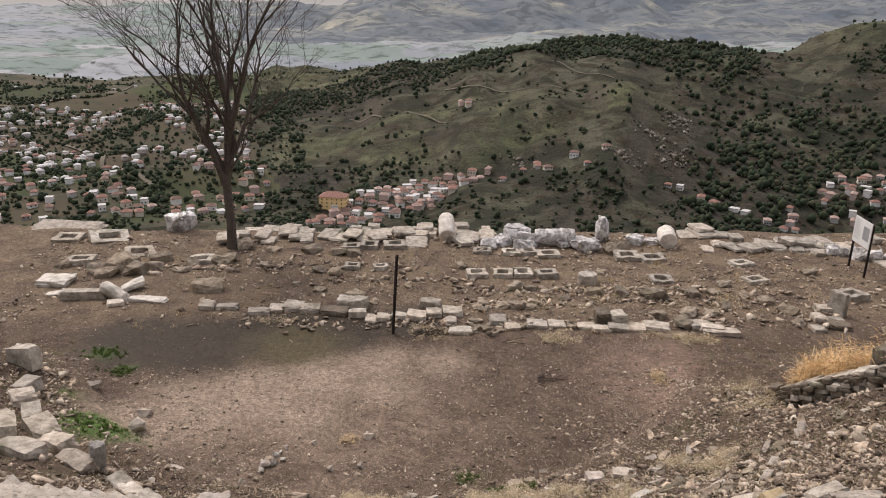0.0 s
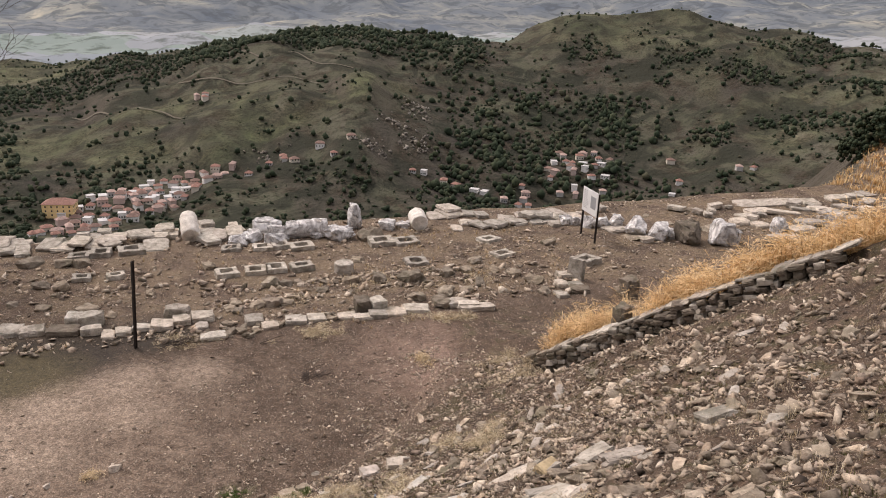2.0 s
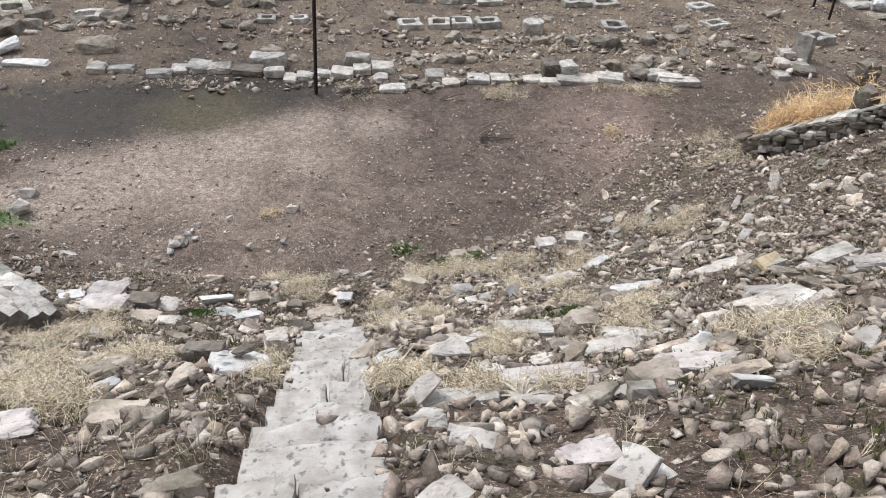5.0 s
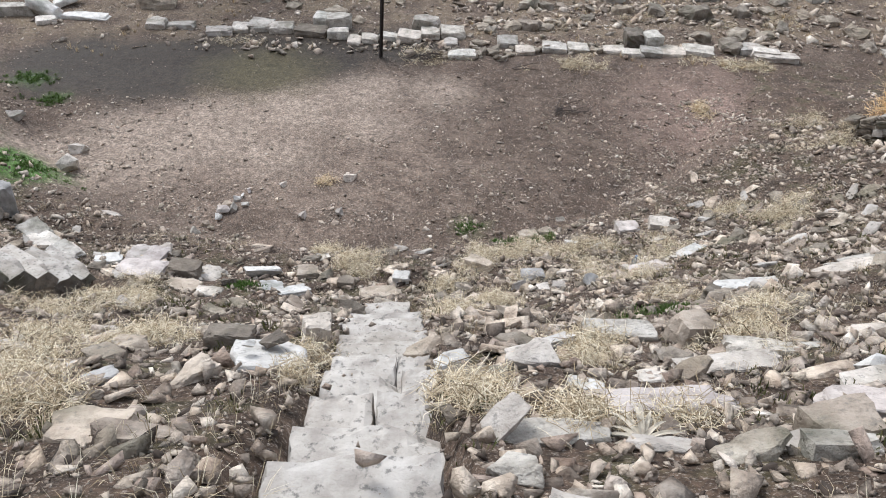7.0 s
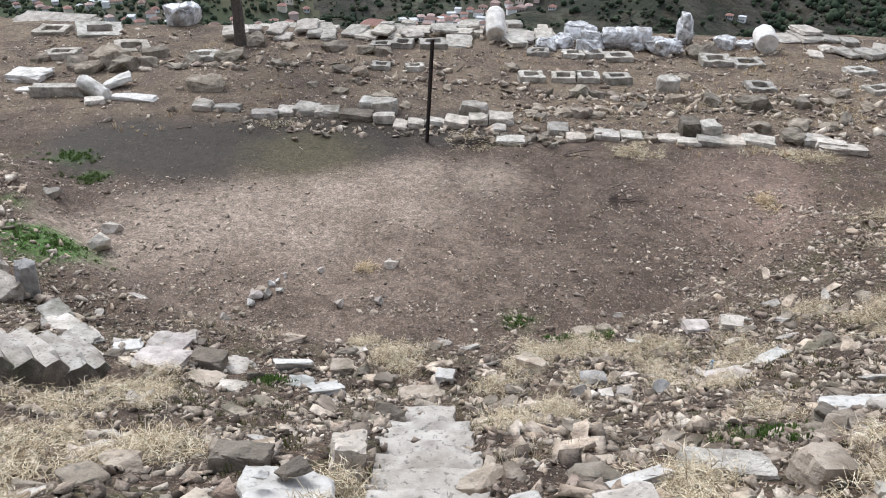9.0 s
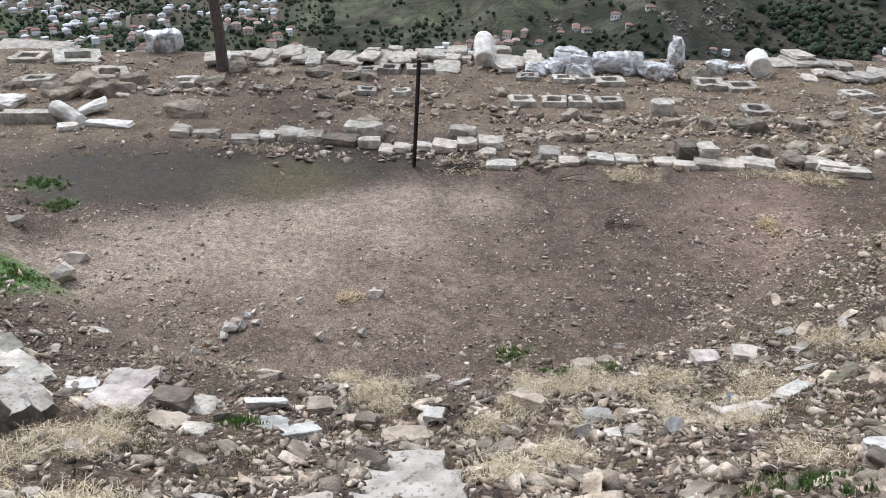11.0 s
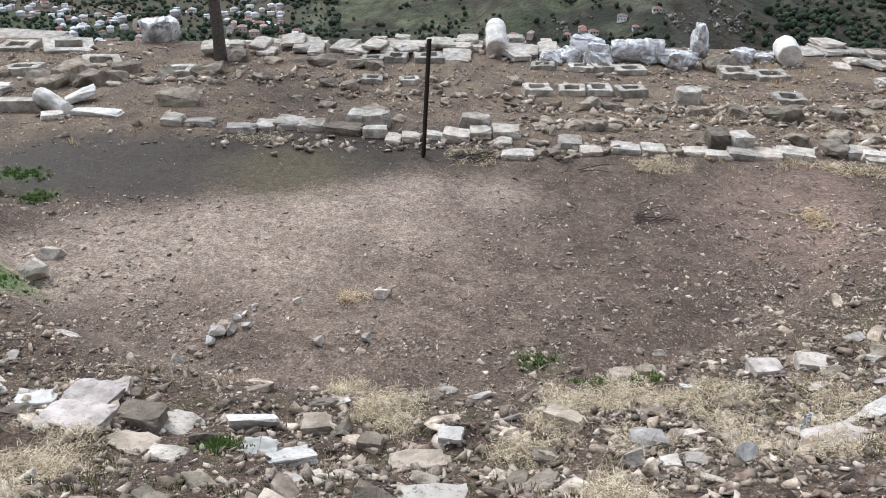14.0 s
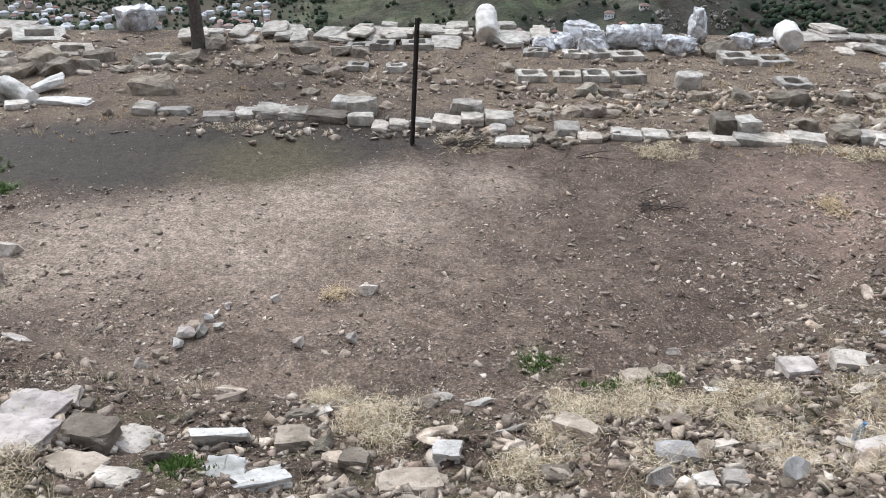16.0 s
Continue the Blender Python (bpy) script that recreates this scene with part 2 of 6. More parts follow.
MAT_HAZYMOUNT = mountain_material()
MAT_SOIL, MAT_HILL = soil_material(), hillside_material()
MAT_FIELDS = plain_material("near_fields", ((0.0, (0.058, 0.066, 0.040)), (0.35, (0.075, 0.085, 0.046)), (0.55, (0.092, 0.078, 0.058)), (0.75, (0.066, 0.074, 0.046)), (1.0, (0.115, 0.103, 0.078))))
# pale blue-grey field colours: the haze over the far plain is painted in
MAT_HAZYPLAIN = plain_material("hazy_far_plain", ((0.0, (0.20, 0.25, 0.235)), (0.35, (0.24, 0.285, 0.275)), (0.55, (0.30, 0.315, 0.33)), (0.75, (0.22, 0.25, 0.28)), (1.0, (0.37, 0.385, 0.41))))


def plain_paint(name, color, rough=0.6, metal=0.0, var=0.25, scale=9):
    t = Tree(name, rough, 0.4)
    t.b.inputs["Metallic"].default_value = metal
    k = t.ramp(t.noise(scale, 6), (0.3, (1 - var,) * 3), (0.7, (1 + var,) * 3))
    t.bump(t.noise(scale * 6, 4), 0.3, 0.005)
    return t.done(t.mix(1.0, color, k, "MULTIPLY"))


MAT_IRON = plain_paint("rusty_iron", (0.022, 0.016, 0.014), 0.75, 0.3, 0.5, 14)
MAT_SIGN = plain_paint("sign_panel", (0.74, 0.75, 0.76), 0.4, 0, 0.06, 3)
MAT_PRINT = plain_paint("sign_print", (0.30, 0.31, 0.33), 0.5, 0, 0.1, 3)
MAT_BARK = plain_paint("grey_bark", (0.095, 0.08, 0.068), 0.95, 0, 0.45, 12)
MAT_TWIG = plain_paint("twigs", (0.075, 0.058, 0.048), 0.95, 0, 0.4, 5)


def leaf_like(name, *stops):
    t = Tree(name, 0.9, 0.15)
    return t.done(t.ramp(t.isl, *stops))


MAT_STRAW = leaf_like("dry_grass", (0.0, (0.33, 0.23, 0.125)), (0.35, (0.56, 0.43, 0.265)), (0.75, (0.76, 0.63, 0.44)), (1.0, (0.40, 0.30, 0.16)))
MAT_HAY = leaf_like("tangled_hay", (0.0, (0.13, 0.095, 0.055)), (0.3, (0.40, 0.31, 0.19)), (0.6, (0.66, 0.555, 0.385)), (0.85, (0.82, 0.735, 0.56)), (1.0, (0.24, 0.18, 0.10)))
MAT_GOLD = leaf_like("golden_weeds", (0.0, (0.50, 0.32, 0.15)), (0.5, (0.74, 0.52, 0.27)), (1.0, (0.84, 0.66, 0.42)))
MAT_GREEN = leaf_like("low_green_plants", (0.0, (0.045, 0.085, 0.018)), (0.5, (0.085, 0.145, 0.03)), (1.0, (0.14, 0.17, 0.06)))
MAT_PINE = leaf_like("pine_crowns", (0.0, (0.022, 0.034, 0.020)), (0.5, (0.034, 0.048, 0.028)), (0.85, (0.052, 0.064, 0.036)), (1.0, (0.070, 0.066, 0.044)))


def plastic_material():
    t = Tree("clear_plastic_sheet", 0.22, 0.6)
    crease = t.noise(1.7, 5, dist=1.8)
    t.l.new(t.ramp(crease, (0.34, (0.45,) * 3), (0.47, (0.75,) * 3), (0.56, (0.97,) * 3)), t.b.inputs["Alpha"])
    t.bump(crease, 0.7, 0.10)
    return t.done(t.ramp(crease, (0.3, (0.42, 0.41, 0.41)), (0.48, (0.60, 0.59, 0.585)), (0.65, (0.85, 0.84, 0.83))))


MAT_PLASTIC = plastic_material()


# ---- the lie of the land ----
RR = (0, 8.0, 8.6, 10.3, 11.1, 14.2, 15.7, 18, 22, 26, 40, 80)
ZZ = (0, 0, 0.5, 1.15, 1.55, 3.9, 4.95, 6.55, 9.3, 12, 21, 40)
AZ = (-180, -100, -50, -28, -20, -7, 0, 6, 11, 15, 18, 24, 31, 36, 43, 49, 58, 100, 180)
DD = (0, 600, 700, 800, 900, 1100, 1350, 1700, 2200, 3000, 4000, 4800)
PLAIN = (-150, -185, -187, -187, -187, -187, -187, -187, -187, -186, -178, -140)
WEST = [
    (40, 80, 85, 90, 95, 100, 110, 120, 130, 140, 150, 160),
    (20, 40, 45, 50, 55, 60, 70, 80, 90, 100, 110, 120),
    PLAIN,
    PLAIN,
    PLAIN,
    (-150, -185, -188, -188, -187, -183, -172, -187, -187, -180, -150, -115),
    (-150, -185, -186, -178, -166, -142, -128, -172, -187, -165, -80, -10)]
MIDDLE = [
    (-150, -185, -180, -165, -148, -108, -84, -150, -180, -150, -40, 50),
    (-150, -185, -178, -158, -136, -96, -72, -125, -170, -140, -30, 60),
    (-150, -185, -172, -136, -112, -89, -78, -120, -165, -140, -40, 40),
    (-150, -185, -176, -152, -126, -100, -85, -125, -165, -140, -60, 20),
    (-150, -185, -184, -168, -142, -108, -85, -125, -150, -130, -45, 30),
    (-150, -185, -187, -184, -170, -112, -38, -70, -130, -120, -40, 40)]
EAST = [
    (-150, -185, -187, -185, -172, -114, -37, -60, -120, -110, -30, 40),
    (-150, -185, -186, -183, -168, -108, -46, -80, -110, -100, -30, 40),
    (-150, -180, -182, -172, -150, -98, -62, -100, -110, -90, -20, 50),
    (-60, -90, -95, -90, -80, -50, -20, -30, -60, -50, 0, 60),
    (30, 50, 55, 60, 65, 70, 80, 90, 100, 110, 120, 130),
    (40, 80, 85, 90, 95, 100, 110, 120, 130, 140, 150, 160)]
FAR = np.array(WEST + MIDDLE + EAST, dtype=float)


def ease(a, b, x):
    u = np.clip((x - a) / (b - a), 0, 1)
    return u * u * (3 - 2 * u)


GRID = np.random.RandomState(3).rand(64, 64)


def wobble(x, y, size):
    """Smooth value noise in 0..1, one lump every size metres."""
    u, v = np.asarray(x) / size + 100.3, np.asarray(y) / size + 100.7
    i, j = np.floor(u).astype(int), np.floor(v).astype(int)
    fu, fv = u - i, v - j
    fu, fv = fu * fu * (3 - 2 * fu), fv * fv * (3 - 2 * fv)
    g = lambda a, b: GRID[a % 64, b % 64]
    return (g(i, j) * (1 - fu) + g(i + 1, j) * fu) * (1 - fv) + (g(i, j + 1) * (1 - fu) + g(i + 1, j + 1) * fu) * fv


def cone(x, y):
    return np.interp(np.hypot(x, y), RR, ZZ)


def far_height(x, y):
    d, a = np.hypot(x, y + 20), np.degrees(np.arctan2(x, y + 20))
    k = np.clip(np.searchsorted(AZ, a) - 1, 0, len(AZ) - 2)
    lo, hi = np.array(AZ)[k], np.array(AZ)[k + 1]
    w = (a - lo) / (hi - lo)
    w = w * w * (3 - 2 * w)
    cols = np.array([np.interp(d, DD, row) for row in FAR])
    idx = np.arange(len(a))
    z = cols[k, idx] * (1 - w) + cols[k + 1, idx] * w
    rough = ease(500, 800, d) * (1 - 0.85 * ease(-20, -32, a) * ease(3500, 3000, d))
    z = z + rough * ((wobble(x, y, 210) - 0.5) * 30 + (np.abs(wobble(x, y, 95) - 0.5) - 0.2) * 34 + (wobble(x, y, 34) - 0.5) * 8)
    return z + ease(2500, 3600, d) * ((wobble(x, y, 900) - 0.5) * 150 + (np.abs(wobble(x, y, 420) - 0.5) - 0.25) * -130 + (wobble(x, y, 150) - 0.5) * 34) * (1 - 0.95 * ease(-2, -14, a))


def edge(x):
    """Where the terrace breaks off towards the valley."""
    return 11.2 + 0.8 * np.maximum(0, x - 38) - 0.5 * np.maximum(0, x - 48) + 0.15 * np.maximum(0, -x - 10) + 0.9 * (wobble(x, x * 0, 2.7) - 0.5)


def height(x, y):
    x, y = np.atleast_1d(np.asarray(x, dtype=float)), np.atleast_1d(np.asarray(y, dtype=float))
    c = cone(x, y)
    w = np.where(x < 0, ease(-0.8, -4.0, y), ease(-1.0, -5.0, y))
    s = (x - 9) * 0.52 - (y + 5.8) * 0.85
    q = (x - 9) * 0.85 + (y + 5.8) * 0.52
    up = np.maximum(s, 0)
    zw = np.where(s > 0, cone(9 + 0.52 * up, -5.8 - 0.85 * up), 1.35 * np.exp(np.minimum(s, 0) / 2.5) * ease(0, 3, q))
    bank = np.maximum(0, zw - 0.11 * np.maximum(q, 0))
    side = ease(-0.02, 0.25, q)
    z = c * w * (1 - side) + bank * side - 0.45 * ease(1.2, 0.15, -q) * (1 - side) * ease(-0.3, 0.5, s) * ease(9, 5, s)
    z = z - 0.028 * np.maximum(y, 0)
    # grassy knoll past the far end of the terrace
    z = z + 6.0 * np.exp(-(((x - 52) / 8) ** 2 + ((y - 11) / 8) ** 2))
    steep = ease(8.3, 9.5, np.hypot(x, y)) * w
    z = z + (0.03 + 0.16 * steep) * (wobble(x, y, 0.9) - 0.5) + (0.015 + 0.09 * steep) * (wobble(x, y, 0.35) - 0.5)
    z = z + 0.16 * (wobble(x, y, 3.1) - 0.5) * ease(1.0, 2.0, y)
    # debris heaped along both sides of the flight
    beside = np.abs(x - 0.53)
    z = z + 0.11 * ease(0.28, 0.46, beside) * ease(1.5, 0.8, beside) * ease(-10.6, -11.2, y)
    # the beds of the two flights, and the dug-out strip beside the narrow one
    z = z - 0.42 * ease(0.36, 0.24, beside) * ease(-10.95, -11.15, y) * ease(-23.4, -22.9, y)
    ss, qq = (x + 3.42) * -0.54 + (y + 10.5) * -0.84, (x + 3.42) * -0.84 + (y + 10.5) * 0.54
    z = z - (0.30 + 0.22 * ease(0.1, -0.1, qq)) * ease(-0.85, -0.35, qq) * ease(1.4, 1.0, qq) * ease(-0.1, 0.3, ss) * ease(6.4, 5.6, ss)
    e = y - edge(x)
    fall = np.where(e > 0, 0.75 * e, 0)
    f = far_height(x, y)
    out = np.where(e > 0, np.maximum(z - fall, f), z)
    d = np.hypot(x, y + 6)
    return np.where(e > 0, out, z + (f - z) * ease(75, 260, d))


def ground_at(x, y):
    return float(height(x, y)[0])


def mesh_object(name, verts, faces, mats, parent=None, smooth=False):
    me = bpy.data.meshes.new(name)
    me.from_pydata(verts, [], faces)
    for m in mats if isinstance(mats, (list, tuple)) else [mats]:
        me.materials.append(m)
    if smooth:
        me.polygons.foreach_set("use_smooth", [True] * len(me.polygons))
    me.update()
    ob = new(name, me)
    ob.parent = parent
    return ob


def meadow(x, y):
    """Share of open grass: the spur's back, the near flank and the hilltops."""
    d, a = np.hypot(x, y + 20), np.degrees(np.arctan2(x, y + 20))
    n = wobble(x, y, 70) * 0.6 + wobble(x, y, 24) * 0.4
    back = np.interp(d, (790, 805, 877, 900, 960, 1040), (4.4, 5.2, 9.4, 14.2, 16.0, 16.4))
    m = ease(3.6, 0.3, np.abs(a - back)) * ease(770, 800, d) * ease(1060, 1000, d)
    m = np.maximum(m, 0.75 * ease(-12, -8, a) * ease(11, 6, a) * ease(800, 860, d) * ease(1060, 980, d) * ease(0.3, 0.6, n))
    m = np.maximum(m, 0.7 * ease(26, 30, a) * ease(1180, 1240, d) * ease(42, 36, a))
    m = np.maximum(m, 0.8 * (a < 26) * ease(1400, 1480, d))
    m = np.maximum(m, 0.5 * ease(36, 40, a) * ease(0.5, 0.65, n))
    return m * (0.55 + 0.45 * ease(0.3, 0.6, n)) * (d > 500)


def build_ground():
    radii = np.concatenate([np.arange(0.0, 36, 0.16), 36 * (4850 / 36) ** (np.linspace(0, 1, 160))])
    n = 580
    # finer towards the valley that is seen
    u = np.linspace(-1, 1, n, endpoint=False)
    ang = np.pi * (0.62 * u + 0.38 * u ** 3)
    rr, aa = np.meshgrid(radii, ang, indexing="ij")
    x, y = (rr * np.sin(aa)).ravel(), (-6 + rr * np.cos(aa)).ravel()
    z = height(x, y)
    me = bpy.data.meshes.new("ground")
    rows, cols = len(radii), n
    i, j = np.meshgrid(np.arange(rows - 1), np.arange(cols), indexing="ij")
    j2 = (j + 1) % cols
    quads = np.stack([i * cols + j, i * cols + j2, (i + 1) * cols + j2, (i + 1) * cols + j], -1).reshape(-1, 4)
    me.vertices.add(len(x))
    me.vertices.foreach_set("co", np.stack([x, y, z], -1).ravel())
    me.loops.add(quads.size)
    me.loops.foreach_set("vertex_index", quads.ravel().astype(np.int32))
    me.polygons.add(len(quads))
    me.polygons.foreach_set("loop_start", np.arange(0, quads.size, 4, dtype=np.int32))
    fx, fy, fz = x[quads].mean(1), y[quads].mean(1), z[quads].mean(1)
    d, a = np.hypot(fx, fy + 20), np.degrees(np.arctan2(fx, fy + 20))
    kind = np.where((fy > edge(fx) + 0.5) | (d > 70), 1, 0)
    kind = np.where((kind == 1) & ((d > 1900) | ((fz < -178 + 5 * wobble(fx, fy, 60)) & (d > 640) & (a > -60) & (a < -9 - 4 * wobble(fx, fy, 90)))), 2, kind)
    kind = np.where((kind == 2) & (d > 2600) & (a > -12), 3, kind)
    # past 1900 m the plain with haze in its colour, nearer the plain fields
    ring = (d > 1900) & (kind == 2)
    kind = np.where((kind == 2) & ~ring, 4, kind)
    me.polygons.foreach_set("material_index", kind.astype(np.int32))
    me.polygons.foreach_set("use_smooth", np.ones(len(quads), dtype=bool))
    for m in (MAT_SOIL, MAT_HILL, MAT_HAZYPLAIN, MAT_HAZYMOUNT, MAT_FIELDS):
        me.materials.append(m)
    cover = me.attributes.new("meadow", "FLOAT", "POINT")
    cover.data.foreach_set("value", meadow(x, y).astype(np.float32))
    me.update(calc_edges=True)
    return tagged(new("ground", me), "bare brown soil, rubble slope and green valley beyond", "ground", kind="structure")


ground = build_ground()


# ---- small builders ----
def part(name, bm, material, parent=None, label=""):
    me = bpy.data.meshes.new(name)
    bm.to_mesh(me)
    bm.free()
    me.materials.append(material)
    ob = new(name, me)
    ob.parent = parent
    if label:
        ob["label"] = label
    return ob


def hull_bm(seed, n=16, squash=(1, 1, 1), blunt=0.0):
    """A sharp broken fragment about 1 m across: the hull of a few points."""
    r = random.Random(seed)
    bm = bmesh.new()
    for _ in range(n):
        v = Vector((r.uniform(-1, 1), r.uniform(-1, 1), r.uniform(-1, 1)))
        v = v / max(abs(v.x), abs(v.y), abs(v.z)) * r.uniform(0.36, 0.5)
        v = v * 0.95 + v.normalized() * 0.02
        bm.verts.new((v.x * squash[0], v.y * squash[1], v.z * squash[2]))
    got = bmesh.ops.convex_hull(bm, input=bm.verts[:])
    bmesh.ops.delete(bm, geom=list({g for g in got["geom_interior"] + got["geom_unused"] if isinstance(g, bmesh.types.BMVert)}), context="VERTS")
    bmesh.ops.dissolve_limit(bm, angle_limit=0.25, verts=bm.verts[:], edges=bm.edges[:])
    if blunt:
        bmesh.ops.bevel(bm, geom=bm.edges[:], offset=blunt, segments=1, affect="EDGES")
    return bm


def crag_bm(seed, n=16, squash=(1, 1, 1), rough=0.05):
    """A broken stone with sharp arrises and a pitted, uneven skin."""
    bm = hull_bm(seed, n, squash, 0.012)
    bmesh.ops.triangulate(bm, faces=bm.faces[:])
    long_edges = [e for e in bm.edges if e.calc_length() > 0.22]
    bmesh.ops.subdivide_edges(bm, edges=long_edges, cuts=2, use_grid_fill=True)
    bmesh.ops.triangulate(bm, faces=bm.faces[:])
    bm.normal_update()
    for v in bm.verts:
        p = v.co * 3.1 + Vector((seed * 1.7, 0, 0))
        v.co += v.normal * (noise.noise(p) * rough + noise.noise(p * 2.7) * rough * 0.5)
    return bm


def block_bm(seed, chips=0.02, cut=3, lean=0.03):
    """A dressed block 1 x 1 x 1 with its base at z = 0, edges worn and corners chipped."""
    r = random.Random(seed)
    bm = bmesh.new()
    bmesh.ops.create_cube(bm, size=1.0)
    bmesh.ops.subdivide_edges(bm, edges=bm.edges[:], cuts=cut, use_grid_fill=True)
    corner = [Vector((r.uniform(-1, 1), r.uniform(-1, 1), r.uniform(-1, 1))) * lean for _ in range(8)]
    gone = [Vector((sx * 0.5, sy * 0.5, 0.5)) for sx in (-1, 1) for sy in (-1, 1) if r.random() < 0.22]
    for v in bm.verts:
        p = v.co.copy()
        k = (p.x > 0) * 4 + (p.y > 0) * 2 + (p.z > 0)
        out = sum(abs(c) > 0.49 for c in p)
        v.co += corner[k] * 1.0
        if out >= 2:
            v.co -= Vector([math.copysign(abs(r.gauss(0.02, chips)), c) if abs(c) > 0.49 else 0 for c in p])
        else:
            v.co += Vector((r.gauss(0, 1), r.gauss(0, 1), r.gauss(0, 1))) * chips * 0.25
        for g in gone:
            d = (p - g).length
            if d < 0.3:
                v.co += (Vector((0, 0, 0)) - g) * (0.3 - d) * 0.8
        v.co.z += 0.5
    return bm


def keep_mesh(bm, name, material):
    me = bpy.data.meshes.new(name)
    bm.to_mesh(me)
    bm.free()
    me.materials.append(material)
    return me


MAT_BOULDER = stone_material("mossy_boulder", (0.15, 0.125, 0.10), (0.30, 0.265, 0.215), (0.46, 0.42, 0.36), 0.5, "object", relief=0.03, vary=0.6)
ROCKS = [keep_mesh(crag_bm(k, 30, (1.2, 0.85 + 0.06 * (k % 5), 0.42 + 0.07 * (k % 5)), 0.09), "stone", MAT_BOULDER) for k in range(14)]
BLOCKS = [keep_mesh(block_bm(40 + k), "block", MAT_BLOCK) for k in range(8)]
DARKS = [keep_mesh(block_bm(60 + k, 0.05), "block", MAT_DARKBLOCK) for k in range(5)]
MARBLES = [keep_mesh(block_bm(80 + k, 0.04), "block", MAT_MARBLE) for k in range(5)]
rnd = random.Random(11)


def placed(name, me, x, y, size, turn=None, tilt=(0, 0), sink=0.0, z=None):
    ob = new(name, me)
    zz = (ground_at(x, y) if z is None else z) - sink
    ob.matrix_world = pose(x, y, zz, tilt[0], tilt[1], rnd.uniform(0, 360) if turn is None else turn) @ Matrix.Diagonal((*size, 1))
    return ob


def fused(name, pieces, material):
    """Many small pieces as one mesh: (vertex array, faces, matrix) each."""
    vs, fs, base = [], [], 0
    for v, f, m in pieces:
        m = np.array(m)
        vs.append(v @ m[:3, :3].T + m[:3, 3])
        fs.append(f + base)
        base += len(v)
    V, F = np.concatenate(vs), np.concatenate(fs)
    me = bpy.data.meshes.new(name)
    me.vertices.add(len(V))
    me.vertices.foreach_set("co", V.ravel())
    me.loops.add(F.size)
    me.loops.foreach_set("vertex_index", F.ravel().astype(np.int32))
    me.polygons.add(len(F))
    me.polygons.foreach_set("loop_start", np.arange(0, F.size, F.shape[1], dtype=np.int32))
    me.materials.append(material)
    me.update(calc_edges=True)
    return new(name, me)


def arrays(bm):
    bmesh.ops.triangulate(bm, faces=bm.faces[:])
    v = np.array([p.co[:] for p in bm.verts])
    f = np.array([[p.index for p in q.verts] for q in bm.faces])
    bm.free()
    return v, f


# ---- orchestra and terrace ----
def iron_post():
    """Thin angle-iron post set in the ground, leaning a little."""
    bm = bmesh.new()
    for sx, sy, ox, oy in ((0.10, 0.016, 0, 0.042), (0.016, 0.084, -0.042, 0)):
        bmesh.ops.create_cube(bm, size=1.0, matrix=Matrix.Translation((ox, oy, 1.2)) @ Matrix.Diagonal((sx, sy, 2.7, 1)))
    bmesh.ops.bevel(bm, geom=bm.edges[:], offset=0.004, segments=1, affect="EDGES")
    ob = part("iron_post", bm, MAT_IRON)
    ob.matrix_world = pose(0, 0, ground_at(0, 0), 4.5, 0.7, 30)
    return tagged(ob, "dark rusty iron post standing in bare soil", "post")


iron_post()


def info_sign():
    base = new("information_sign")
    x, y = 17.4, 5.75
    base.matrix_world = pose(x, y, ground_at(x, y), 0, 0, -94)
    for dx in (-0.62, 0.62):
        bm = bmesh.new()
        bmesh.ops.create_cube(bm, size=1.0, matrix=Matrix.Translation((dx, 0, 1.0)) @ Matrix.Diagonal((0.07, 0.07, 2.1, 1)))
        bmesh.ops.bevel(bm, geom=bm.edges[:], offset=0.008, segments=2, affect="EDGES")
        part("post", bm, MAT_IRON, base, "black square steel post")
    bm = bmesh.new()
    bmesh.ops.create_cube(bm, size=1.0, matrix=Matrix.Translation((0, -0.05, 1.6)) @ Matrix.Diagonal((1.3, 0.03, 1.0, 1)))
    bmesh.ops.bevel(bm, geom=bm.edges[:], offset=0.01, segments=2, affect="EDGES")
    panel = part("panel", bm, MAT_SIGN, base, "white printed panel")
    r = random.Random(4)
    bm = bmesh.new()
    for k in range(11):
        w = r.uniform(0.25, 0.5)
        bmesh.ops.create_cube(bm, size=1.0, matrix=Matrix.Translation((-0.55 + w / 2, -0.068, 1.98 - k * 0.07)) @ Matrix.Diagonal((w, 0.004, 0.022, 1)))
    bmesh.ops.create_cube(bm, size=1.0, matrix=Matrix.Translation((0.3, -0.068, 1.62)) @ Matrix.Diagonal((0.45, 0.004, 0.5, 1)))
    part("print", bm, MAT_PRINT, panel, "grey lines of small print")
    return tagged(base, "white information board on two black posts", "sign")


info_sign()


def tube(bm, points, radii, sides=6):
    rings = []
    for k, p in enumerate(points):
        d = (points[min(k + 1, len(points) - 1)] - points[max(k - 1, 0)]).normalized()
        q = Vector((0, 0, 1)).rotation_difference(d)
        rings.append([bm.verts.new(p + q @ Vector((math.cos(a) * radii[k], math.sin(a) * radii[k], 0))) for a in (2 * math.pi * s / sides for s in range(sides))])
    for a, b in zip(rings, rings[1:]):
        for s in range(sides):
            bm.faces.new((a[s], a[(s + 1) % sides], b[(s + 1) % sides], b[s]))


